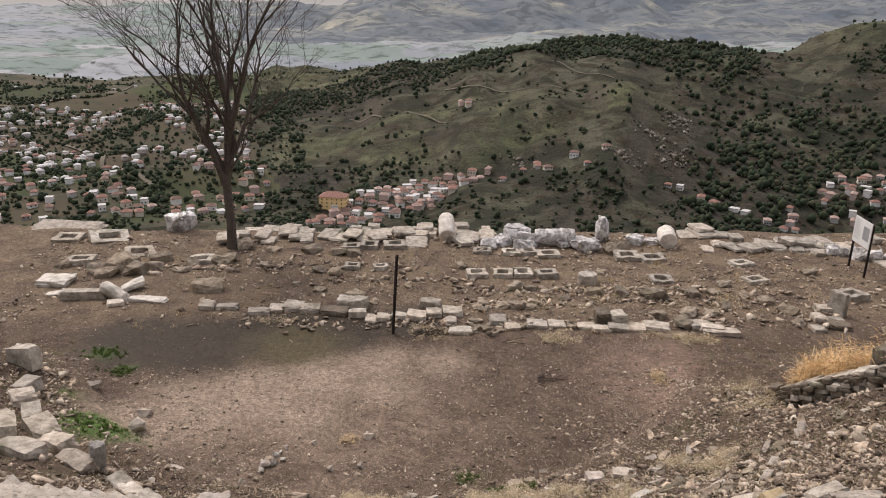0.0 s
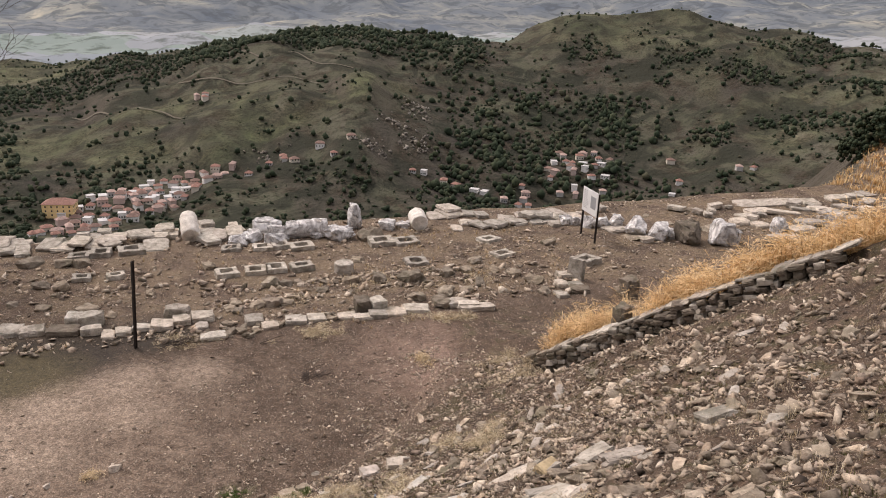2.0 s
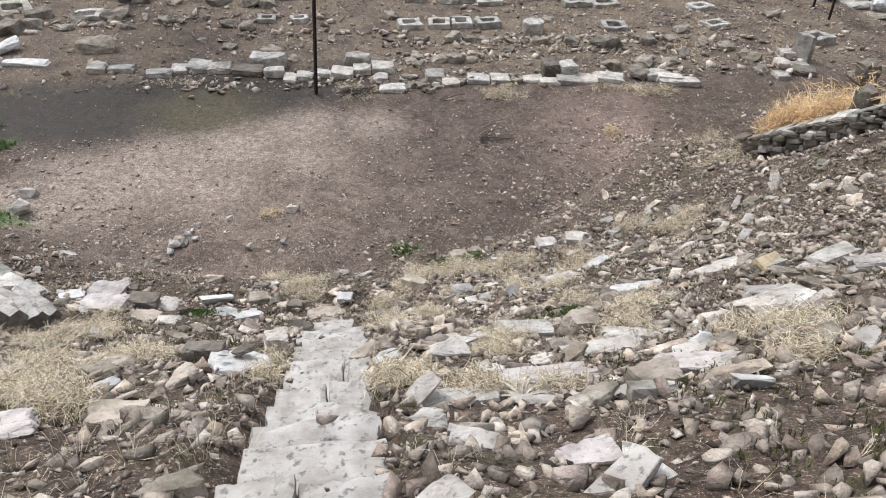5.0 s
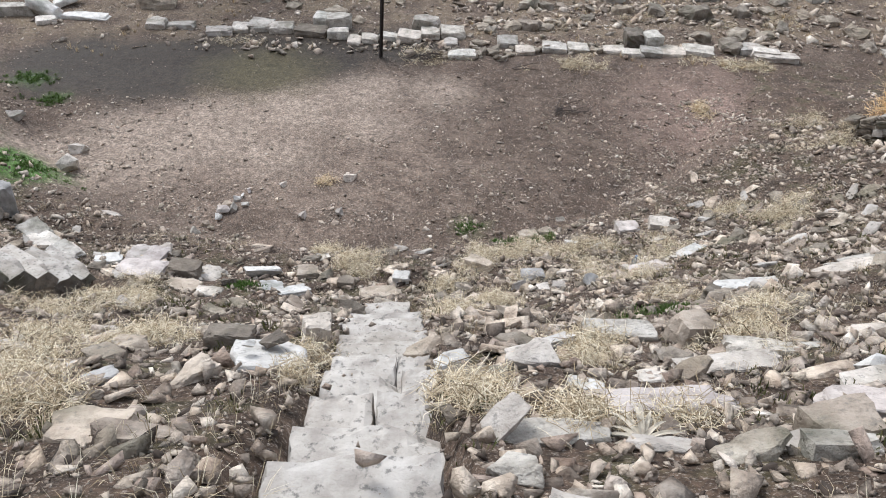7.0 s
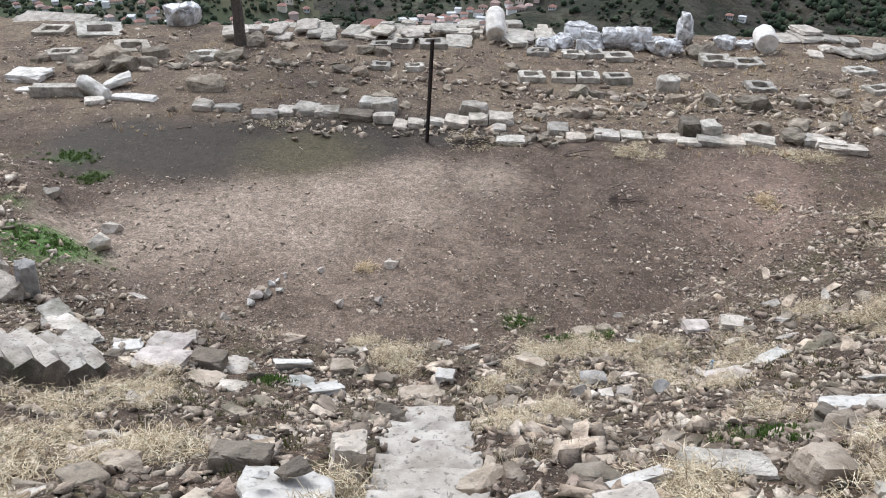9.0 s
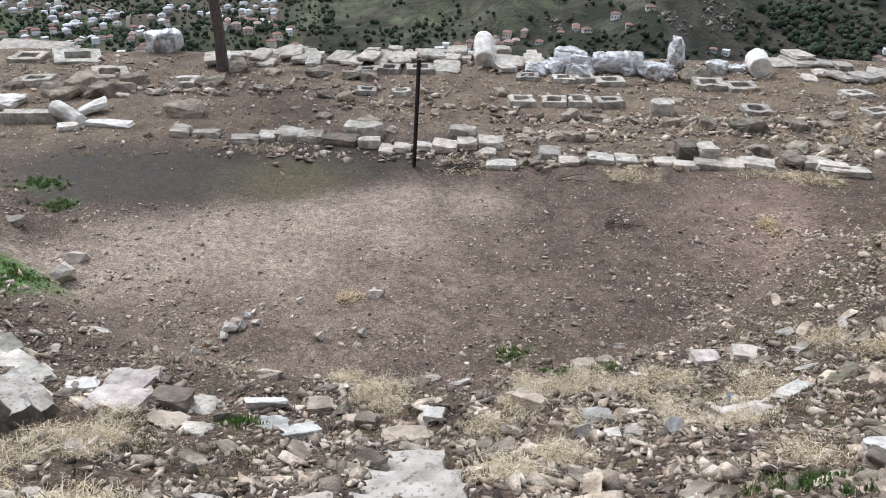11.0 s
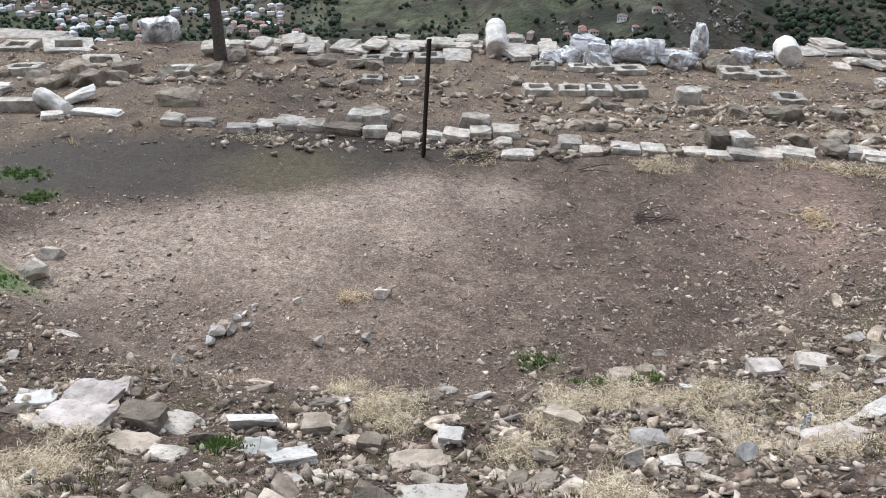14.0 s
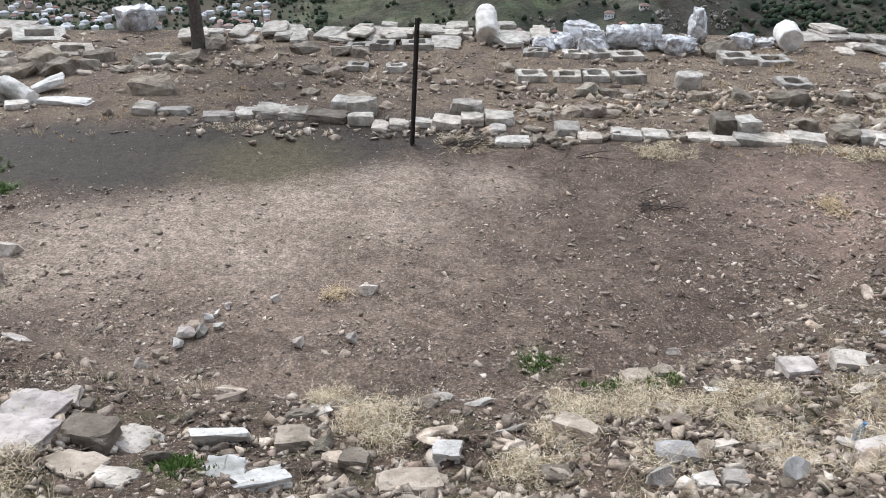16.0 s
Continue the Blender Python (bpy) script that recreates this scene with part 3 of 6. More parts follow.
def bare_tree(x, y):
    r = random.Random(21)
    base = new("bare_tree")
    base.matrix_world = pose(x, y, ground_at(x, y) - 0.1)
    trunk = bmesh.new()

    def grow(p, d, length, radius, level, target):
        pts, rad = [p.copy()], [radius]
        steps = 7 if level < 2 else 5
        d0 = d.copy()
        for k in range(steps):
            d = (d + Vector((r.gauss(0, 1), r.gauss(0, 1), r.gauss(0, 0.6))) * (0.10 + 0.05 * level) + Vector((0, 0, 0.06))).normalized()
            p = p + d * length / steps
            pts.append(p.copy())
            rad.append(max(0.006, radius * (1 - 0.72 * (k + 1) / steps)))
        tube(target, pts, rad, 8 if level == 0 else (6 if level < 2 else 4))
        return pts, rad, d

    pts = [Vector((0, 0, 0)), Vector((0.02, 0, 0.35)), Vector((0.04, 0, 1.2)), Vector((0.0, 0, 2.2)), Vector((-0.03, 0, 3.2))]
    tube(trunk, pts, [0.23, 0.2, 0.185, 0.175, 0.16], 12)

    def spread(p, d, length, radius, level, limbs, twigs):
        target = limbs if level < 2 else twigs
        pts, rad, dd = grow(p, d, length, radius, level, target)
        if level >= 4:
            return
        n = (7, 7, 6, 4)[level]
        for k in range(n):
            i = min(len(pts) - 1, 1 + int((len(pts) - 1) * (0.25 + 0.75 * k / n)))
            side = Vector((r.gauss(0, 1), r.gauss(0, 1), r.gauss(0.15, 0.5))).normalized()
            axis = (pts[i] - pts[i - 1]).normalized()
            nd = (axis * 0.95 + side * (0.36 + 0.09 * level)).normalized()
            spread(pts[i], nd, length * r.uniform(0.38, 0.6), rad[i] * 0.62, level + 1, limbs, twigs)

    for ang, tilt, length, rad in ((200, 9, 7.2, 0.13), (20, 11, 7.4, 0.13), (100, 7, 7.6, 0.14), (290, 8, 6.8, 0.12), (350, 19, 6.0, 0.10), (170, 14, 5.8, 0.09), (190, 40, 2.6, 0.05), (60, 14, 6.6, 0.10), (10, 34, 3.2, 0.05)):
        a, t = radians(ang), radians(tilt)
        limbs, twigs = bmesh.new(), bmesh.new()
        spread(Vector((0, 0, 2.3 + r.uniform(0, 0.9))), Vector((math.cos(a) * math.sin(t), math.sin(a) * math.sin(t), math.cos(t))), length, rad, 1, limbs, twigs)
        limb = part("limb", limbs, MAT_BARK, base)
        part("twig_spray", twigs, MAT_TWIG, limb, "fine bare brown twigs")
    part("trunk", trunk, MAT_BARK, base)
    return tagged(base, "tall leafless tree with a grey trunk at the terrace edge", "tree")


bare_tree(-6.75, 8.75)

# places (x, y) and widths of the stones, row by row
frames = [(-13.61,9.32,1.14), (-12.01,9.35,1.52), (-10.11,7.41,1.15), (-11.93,6.38,1.01), (-7.56,6.82,0.96), (-0.16,8.51,0.93), (3.38,8.11,0.74), (4.53,7.92,0.71), (5.22,7.96,0.71), (5.97,7.58,0.93), (2.92,5.18,0.77), (3.91,5.24,0.74), (4.64,5.24,0.68), (5.53,5.15,0.8), (9.06,7.22,0.99), (10.01,6.96,1.0), (9.57,4.41,0.86), (-1.91,8.38,0.71), (-1.19,8.44,0.71), (13.3,6.36,0.84), (13.02,4.36,0.81), (15.71,2.71,0.98), (-1.69,5.97,0.6), (-0.63,5.91,0.6)]
slabs = [(-8.13,11.51,0.62), (-7.31,11.65,0.92), (-6.58,11.41,0.91), (-5.8,11.32,1.2), (-4.75,11.32,1.09), (-4.77,10.9,0.88), (-4.06,10.86,0.68), (-3.53,11.07,0.73), (-2.95,10.94,0.83), (-2.09,10.34,0.52), (-1.56,10.53,0.67), (-1.11,10.75,0.58), (-0.63,10.44,0.62), (-0.09,10.81,0.53), (0.29,10.22,0.56), (0.75,10.26,0.57), (1.21,10.3,0.8), (2.7,10.73,0.67), (3.12,10.16,0.52), (3.53,10.18,0.52), (3.96,10.37,0.43), (9.95,11.64,1.37), (12.64,10.31,0.84), (13.24,10.22,0.95), (14.14,10.16,0.75), (14.48,9.73,0.53), (12.67,8.18,0.44), (13.45,8.86,0.61)]
slabsR = [(19.23,6.33,1.08), (19.72,4.68,0.7), (26.09,5.16,1.05), (25.49,5.77,0.92), (25.74,3.43,1.64), (28.52,4.77,1.5), (27.24,3.97,1.58), (27.93,7.35,1.84), (28.75,6.65,2.12), (30.1,6.83,1.31), (26.84,6.86,1.1), (30.91,6.62,1.17), (30.94,5.84,1.31), (32.75,6.72,1.21), (28.94,8.46,2.93), (31.03,8.12,2.71), (33.67,8.07,1.42), (34.91,8.18,1.13), (35.78,8.29,1.14), (25.06,-0.5,0.8), (14.73,8.42,0.64), (15.65,8.19,0.7), (16.72,9.53,1.47), (16.44,8.22,0.71), (17.02,8.3,0.72), (17.72,8.11,0.84), (17.04,7.62,0.59)]
front = [(-6.09,1.88,0.52), (-5.47,1.97,0.73), (-4.33,1.52,0.67), (-3.84,1.8,0.44), (-3.3,1.88,0.64), (-3.26,1.83,0.57), (-2.72,1.66,0.63), (-1.9,1.4,0.85), (-1.18,1.24,0.55), (-0.74,0.83,0.34), (-0.34,0.94,0.41), (0.15,1.17,0.51), (0.69,1.04,0.63), (1.26,1.28,0.51), (1.83,1.31,0.64), (1.77,0.74,0.37), (2.02,-0.09,0.69), (3.25,0.72,0.53), (3.64,0.26,0.46)]
front2 = [(4.43,0.36,0.63), (5.04,0.4,0.54), (5.95,0.32,0.55), (6.37,0.11,0.58), (6.86,0.13,0.55), (7.41,0.16,0.69), (8.14,0.23,0.81), (9.39,0.26,0.41), (9.8,0.03,0.69), (-1.67,1.96,0.4), (-1.19,1.85,0.69), (1.14,1.75,0.72), (6.56,0.74,0.47), (7.02,0.63,0.47), (10.02,-0.17,1.05), (9.66,0.28,0.51), (14.01,0.77,0.56), (13.96,0.25,0.65), (13.19,0.07,0.41), (14.16,1.6,0.58), (13.6,0.89,0.42)]
rocks = [(-4.96,8.0,0.53), (-6.22,8.62,0.83), (-6.46,3.68,0.91), (-9.6,5.48,0.86), (-10.2,5.89,0.97), (-10.98,5.55,0.88), (-10.49,5.15,0.77), (-12.4,6.05,0.55), (-9.09,6.9,0.8), (-8.97,5.96,0.69), (-5.03,6.21,0.5), (-7.98,5.59,0.5), (-7.69,6.36,0.6), (-6.6,6.73,0.77), (-1.35,3.14,0.6), (-0.68,2.35,0.34), (-3.44,8.01,0.75), (-2.35,7.73,0.6), (-1.79,7.54,0.51), (-2.89,5.61,0.56), (-2.28,5.36,0.59), (0.4,4.13,0.37), (2.4,6.38,0.49), (-3.54,4.29,0.34)]
rocks2 = [(-2.64,3.65,0.44), (2.46,-0.09,0.18), (2.55,0.24,0.27), (2.81,0.16,0.3), (2.51,0.78,0.35), (3.23,0.1,0.27), (5.46,0.32,0.32), (7.77,3.15,0.61), (10.17,3.05,0.51), (9.59,1.55,0.62), (9.05,0.51,0.69), (10.3,1.41,0.44), (4.17,3.91,0.6), (4.7,3.8,0.45), (5.16,3.77,0.45), (5.61,3.85,0.38), (5.96,3.52,0.38), (5.72,2.76,0.33), (5.12,2.51,0.28), (4.73,2.43,0.35), (8.86,8.2,0.93), (8.48,1.2,0.53), (8.85,2.87,0.69), (7.64,5.55,0.5)]
rocks3 = [(10.18,3.04,0.42), (12.57,2.51,0.52), (10.98,1.96,0.46), (9.51,1.45,0.57), (10.15,1.25,0.44), (11.61,4.02,0.39), (12.0,2.98,0.38), (12.88,1.57,0.51), (15.46,5.41,0.65), (12.74,0.53,0.45), (2.9,2.37,0.41), (2.88,1.65,0.33), (2.69,1.95,0.3), (3.54,2.0,0.54), (3.96,2.07,0.62), (4.41,1.98,0.41), (6.83,3.32,0.53), (11.69,4.07,0.51), (11.01,3.22,0.48), (15.49,-0.18,0.8)]
leftpile = [(-10.36, 2.83, 1.47), (-11.95, 4.13, 1.06), (-9.34, 2.8, 0.8), (-8.99, 3.6, 0.76), (-8.17, 2.51, 1.36), (-9.08, 2.14, 0.52), (-11.26, 3.25, 0.87), (-8.53, 3.08, 0.33)]
wraps = [(-9.41,11.19,1.34), (4.33,9.35,0.64), (4.92,10.04,0.9), (5.79,9.99,0.53), (6.54,9.0,1.4), (7.59,8.6,0.93), (8.52,9.52,0.68), (9.89,9.23,0.54), (10.75,9.29,0.5), (4.36,9.22,0.65)]
wrapsR = [(17.65,7.74,0.54), (17.95,7.44,0.48), (18.36,7.11,0.6), (18.95,6.97,0.54), (19.61,6.81,0.73), (19.87,5.66,1.01), (20.52,4.95,0.89), (21.23,4.9,0.54), (21.57,4.08,1.12), (22.73,3.62,1.32), (26.15,4.25,0.71), (21.84,-2.48,0.7)]
misc = [(-6.97,8.83,0.56), (1.99,9.38,0.69), (11.1,8.35,0.82), (6.85,4.3,0.71), (14.43,1.5,0.63), (22.36,0.1,1.31)]


def frame_block(w, d, h, bar, seed):
    """A stone frame round an open hole."""
    r = random.Random(seed)
    bm = bmesh.new()
    xs = sorted({-w / 2, -w / 2 + bar, 0.0, w / 2 - bar, w / 2})
    ys = sorted({-d / 2, -d / 2 + bar, 0.0, d / 2 - bar, d / 2})
    grid = {}
    for lv, z in ((0, -0.06), (1, h)):
        for i, xx in enumerate(xs):
            for j, yy in enumerate(ys):
                worn = 0.018 if i in (0, 4) or j in (0, 4) else 0.012
                grid[lv, i, j] = bm.verts.new((xx + r.gauss(0, worn), yy + r.gauss(0, worn), z + (r.gauss(0, 0.012) if lv else 0)))
    hole = {(1, 1), (1, 2), (2, 1), (2, 2)}
    for i in range(4):
        for j in range(4):
            if (i, j) in hole:
                continue
            a, b, c, e = (i, j), (i + 1, j), (i + 1, j + 1), (i, j + 1)
            bm.faces.new([grid[(1, *k)] for k in (a, b, c, e)])
            for (p, q), nb in (((a, b), (i, j - 1)), ((b, c), (i + 1, j)), ((c, e), (i, j + 1)), ((e, a), (i - 1, j))):
                if nb in hole or not (0 <= nb[0] < 4 and 0 <= nb[1] < 4):
                    bm.faces.new([grid[(0, *p)], grid[(0, *q)], grid[(1, *q)], grid[(1, *p)]])
    bmesh.ops.recalc_face_normals(bm, faces=bm.faces[:])
    sharp = [e for e in bm.edges if len(e.link_faces) == 2 and e.calc_face_angle(0) > 0.8]
    bmesh.ops.bevel(bm, geom=sharp, offset=0.014, segments=2, affect="EDGES")
    return bm


for k, (x, y, w) in enumerate(frames):
    near_pair = k in (7, 8, 11, 12, 17, 18)
    ww = w * 0.98
    depth = ww * (0.82 if not near_pair else 1.0)
    ob = part("hollow_block", frame_block(ww, depth, 0.13 + 0.09 * rnd.random(), ww * 0.22, 200 + k), MAT_BLOCK)
    turn = rnd.uniform(-7, 7) + (18 if k in (19, 20, 21) else 0) + (25 if k in (1, 2) else 0)
    tilt = (rnd.uniform(-3, 3), rnd.uniform(-3, 3)) if k not in (1, 2) else (9, 6)
    ob.matrix_world = pose(x, y + depth * 0.4, ground_at(x, y + depth * 0.4) - 0.01, *tilt, turn)
    tagged(ob, "grey rectangular stone block hollowed through its middle", "stone block", "hollow stone blocks in rows")

for k, (x, y, w) in enumerate(slabs):
    me = (BLOCKS + MARBLES)[rnd.randrange(13)]
    h = rnd.uniform(0.10, 0.2)
    long_side = w * rnd.uniform(0.9, 1.5)
    yy = y + long_side * 0.45
    ob = placed("stone_slab", me, x, yy, (w * 1.02, long_side, h), rnd.uniform(-14, 14), (rnd.uniform(-4, 5), rnd.uniform(-5, 5)), 0.02)
    tagged(ob, "pale flat stone slab laid along the terrace edge", "stone slab", "slabs along the terrace edge")
    if rnd.random() < 0.45 and k < 24:
        top = ground_at(x, yy) + h * 0.9
        ob = placed("stone_slab", me, x + rnd.uniform(-0.2, 0.2), yy + 0.35, (w * 0.9, long_side * 0.8, 0.17), rnd.uniform(-25, 25), (rnd.uniform(-6, 4), rnd.uniform(-5, 5)), 0.0, top - 0.03)
        tagged(ob, "pale stone slab stacked on another slab", "stone slab", "slabs along the terrace edge")

for k, (x, y, w) in enumerate(slabsR):
    me = (BLOCKS + MARBLES + MARBLES)[rnd.randrange(18)]
    ob = placed("stone_slab", me, x, y + 0.3, (w * 0.8, rnd.uniform(0.5, 0.9) * min(w, 1.1), rnd.uniform(0.12, 0.24)), rnd.uniform(-30, 10), (rnd.uniform(-6, 6), rnd.uniform(-6, 6)), 0.03)
    tagged(ob, "pale broken slab lying on the ground", "stone slab", "slabs at the far end of the terrace")

for k, (x, y, w) in enumerate(front + front2):
    stacked = 19 + 9 <= k <= 19 + 13
    me = (BLOCKS[k % 8] if k % 3 else MARBLES[k % 5]) if rnd.random() < 0.9 or k < 6 else DARKS[k % 5]
    h = rnd.uniform(0.14, 0.24)
    depth = rnd.uniform(0.35, 0.6)
    turn = rnd.uniform(-9, 9) - (8 if y < 0.6 else 0)
    ob = placed("cut_block", me, x, y + depth * 0.45, (w * 1.02, depth, h + (0.2 if stacked else 0)), turn, (rnd.uniform(-5, 4), rnd.uniform(-4, 4)), 0.04)
    tagged(ob, "weathered cut stone block set in the low front row", "stone block", "low front row of blocks")

for k, (x, y, w) in enumerate(rocks + rocks2 + rocks3):
    me = ROCKS[k % 14]
    s = w * 1.0
    ob = placed("rough_stone", me, x, y + 0.15, (s, s * rnd.uniform(0.8, 1.1), s * rnd.uniform(0.85, 1.15)), None, (rnd.uniform(-12, 12), rnd.uniform(-12, 12)), -0.10 * s)
    tagged(ob, "rough brown-grey stone half sunk in the soil", "stone", "stones on the terrace")


def shaft_bm(seed, r0, r1, length, flutes=0, rough=0.012, sides=32, rings=10):
    """A column drum along z with worn edges."""
    r = random.Random(seed)
    bm = bmesh.new()
    grid = []
    for k in range(rings + 1):
        u = k / rings
        rad = r0 + (r1 - r0) * u
        row = []
        for s in range(sides):
            a = 2 * math.pi * s / sides
            f = 1 - (0.05 * abs(math.sin(a * flutes / 2)) if flutes else 0)
            e = 0.94 if k in (0, rings) else 1.0
            row.append(bm.verts.new((math.cos(a) * rad * f * e + r.gauss(0, rough), math.sin(a) * rad * f * e + r.gauss(0, rough), length * u + r.gauss(0, rough * 0.6))))
        grid.append(row)
    for a, b in zip(grid, grid[1:]):
        for s in range(sides):
            bm.faces.new((a[s], a[(s + 1) % sides], b[(s + 1) % sides], b[s]))
    bm.faces.new(grid[0][::-1])
    bm.faces.new(grid[-1])
    return bm


def wrap_bm(bm, seed, swell=0.05):
    """A crumpled sheet round a solid."""
    r = random.Random(seed)
    w = bm.copy()
    bmesh.ops.subdivide_edges(w, edges=w.edges[:], cuts=1, use_grid_fill=True)
    w.normal_update()
    for v in w.verts:
        v.co += v.normal * (swell * r.uniform(0.15, 1.0)) + Vector((r.gauss(0, 1), r.gauss(0, 1), r.gauss(0, 1))) * swell * 0.16
    return w


def wrapped(x, y, bm, turn, tilt, label, sink=0.05, lift=0.0):
    base = new("wrapped_fragment")
    base.matrix_world = pose(x, y, ground_at(x, y) + lift - sink, tilt[0], tilt[1], turn)
    sheet = wrap_bm(bm, int(abs(x * 31 + y * 7) * 10))
    part("stone", bm, MAT_MARBLE, base)
    sheet_ob = part("plastic_sheet", sheet, MAT_PLASTIC, base, "crumpled clear plastic sheet")
    sheet_ob.data.polygons.foreach_set("use_smooth", [True] * len(sheet_ob.data.polygons))
    return tagged(base, label, "wrapped stone", "stones wrapped in plastic")


def lump(seed, sx, sy, sz):
    bm = crag_bm(seed, 20, (1.15, 1.15, 1.15), 0.10)
    for v in bm.verts:
        v.co = Vector((v.co.x * sx, v.co.y * sy, v.co.z * sz + sz * 0.42))
    return bm


for k, (x, y, w) in enumerate(wraps):
    y, w = y + 0.3, w * 1.2
    if k == 4:
        wrapped(x - w * 0.5, y + 0.2, shaft_bm(5, 0.33, 0.36, w * 0.95), -8, (0, 88), "fallen column shaft wrapped in crumpled clear plastic", -0.3)
    elif k == 6:
        wrapped(x, y, lump(66, 0.62, 0.5, 1.15), 20, (0, 12), "upright carved fragment wrapped in crumpled clear plastic")
    elif k == 0:
        wrapped(x, y, lump(67, 1.15, 0.9, 1.05), 20, (10, -14), "large tilted carved block wrapped in clear plastic")
    elif k == 2:
        wrapped(x, y, lump(68, 1.0, 0.8, 0.72), 30, (14, 10), "carved block wrapped in crumpled clear plastic")
    else:
        wrapped(x, y, lump(70 + k, w, w * 0.75, w * (0.5 if k != 7 else 0.7)), rnd.uniform(0, 360), (rnd.uniform(-12, 12), rnd.uniform(-12, 12)), "small carved fragment wrapped in clear plastic")
for k, (x, y, w) in enumerate(wrapsR):
    dark = k == 8
    ob = wrapped(x, y + 0.3, lump(90 + k, w, w * 0.8, min(1.0, w * (0.8 if k < 8 else 0.95))), rnd.uniform(0, 360), (rnd.uniform(-10, 10), rnd.uniform(-10, 10)), "bulky carved stone wrapped in loose clear plastic")
    if dark:
        ob.children[0].data.materials[0] = MAT_DARKBLOCK

# column drums and other shaped stones
MAT_COLUMN = stone_material("white_marble", (0.50, 0.47, 0.43), (0.70, 0.67, 0.625), (0.82, 0.80, 0.76), 0.3, "object", relief=0.012, vary=0.2)


def column(x, y, bm, m, label):
    ob = part("column_drum", bm, MAT_COLUMN)
    ob.matrix_world = Matrix.Translation((x, y, ground_at(x, y))) @ m
    for p in ob.data.polygons:
        p.use_smooth = len(p.vertices) == 4
    return tagged(ob, label, "column drum")


(mx, my, mw) = misc[1]
column(mx + 0.02, my + 0.3, shaft_bm(1, 0.36, 0.33, 1.15, 20), pose(0, -0.1, 0.28, -63, -2, 0), "white fluted column drum leaning back on slabs")
(mx, my, mw) = misc[2]
column(mx, my + 0.35, shaft_bm(2, 0.35, 0.36, 0.95), pose(0, 0, 0.32, -84, 0, -8), "short pale column drum lying on its side")
(mx, my, mw) = misc[3]
column(mx, my + 0.3, shaft_bm(3, 0.34, 0.33, 0.42), pose(0, 0, -0.05), "low grey round stone drum").data.materials[0] = MAT_BLOCK
(mx, my, mw) = misc[4]
ob = placed("standing_slab", BLOCKS[2], mx, my + 0.1, (0.22, 0.62, 0.8), 25, (0, 4), 0.05)
tagged(ob, "thin grey slab set upright in the soil", "stone slab")
ob = placed("stone_bench", DARKS[1], misc[5][0] + 2.2, misc[5][1] + 2.4, (1.6, 0.6, 0.45), -8, (0, 0), 0.03)
tagged(ob, "dark stone bench block among slabs", "stone bench")

WHITES = [keep_mesh(block_bm(95 + k, 0.035, 4, 0.06), "block", MAT_COLUMN) for k in range(4)]
for k, (x, y, w) in enumerate(leftpile):
    if k == 2:
        column(x - 0.35, y + 0.3, shaft_bm(9, 0.23, 0.19, 0.95), pose(0, 0, 0.36, 0, 104, -28), "slim pale column shaft lying in a pile")
        continue
    me = (BLOCKS[3], WHITES[0], None, WHITES[1], WHITES[2], MARBLES[2], WHITES[3], ROCKS[5])[k]
    deep, tall = ((0.4, 0.3), (0.9, 0.24), (0, 0), (0.5, 0.16), (0.42, 0.13), (0.45, 0.16), (0.35, 0.12), (0.3, 0.26))[k]
    ob = placed("loose_block", me, x, y + deep * 0.45, (w, deep, tall), (4, -6, 0, 30, -9, 25, 14, 110)[k], (0, -14 if k == 3 else 0), -0.1 if k == 3 else 0.02)
    tagged(ob, "pale broken block lying in a loose pile", "stone block", "loose pile of broken blocks")

# more slabs crowded along the edge, some on top of others
for k in range(34):
    x = rnd.uniform(-8.3, 4.0) if k < 22 else rnd.uniform(13.5, 18.5)
    y = rnd.uniform(9.3, 10.6) if k < 22 else rnd.uniform(8.2, 9.4)
    w = rnd.uniform(0.5, 1.0)
    ob = placed("stone_slab", (BLOCKS + MARBLES)[rnd.randrange(13)], x, y, (w, rnd.uniform(0.6, 1.1), rnd.uniform(0.1, 0.2)), rnd.uniform(-30, 30), (rnd.uniform(0, 9), rnd.uniform(-6, 6)), -0.04 - 0.14 * (k % 3 == 0))
    tagged(ob, "pale flat stone slab crowded at the terrace edge", "stone slab", "slabs along the terrace edge")
x, y = -14.6, 11.8
ob = placed("stone_slab", MARBLES[1], x, y, (2.9, 1.6, 0.22), -4, (4, 2), 0.02)
tagged(ob, "very large flat pale slab at the terrace edge", "stone slab", "slabs along the terrace edge")

for k in range(46):
    x = rnd.uniform(18.5, 35)
    y = 7.4 - 0.16 * (x - 18) + rnd.uniform(-2.2, 2.6)
    w = rnd.uniform(0.3, 0.8)
    ob = placed("broken_slab", (BLOCKS + MARBLES + ROCKS)[rnd.randrange(27)], x, y, (w, w * rnd.uniform(0.6, 1.0), rnd.uniform(0.12, 0.4) * w + 0.08), None, (rnd.uniform(-12, 12), rnd.uniform(-12, 12)), -0.03)
    tagged(ob, "small broken pale slab at the far end of the terrace", "stone slab", "slabs at the far end of the terrace")

for x, y, w in ((5.05, 8.7, 0.6), (5.35, 9.4, 0.75), (7.75, 8.5, 0.7), (6.9, 9.2, 0.6), (3.7, 9.0, 0.55)):
    wrapped(x, y, lump(int(x * 97), w * 1.2, w * 0.9, w * 0.75), rnd.uniform(0, 360), (rnd.uniform(-14, 14), rnd.uniform(-14, 14)), "carved fragment wrapped in crumpled clear plastic")
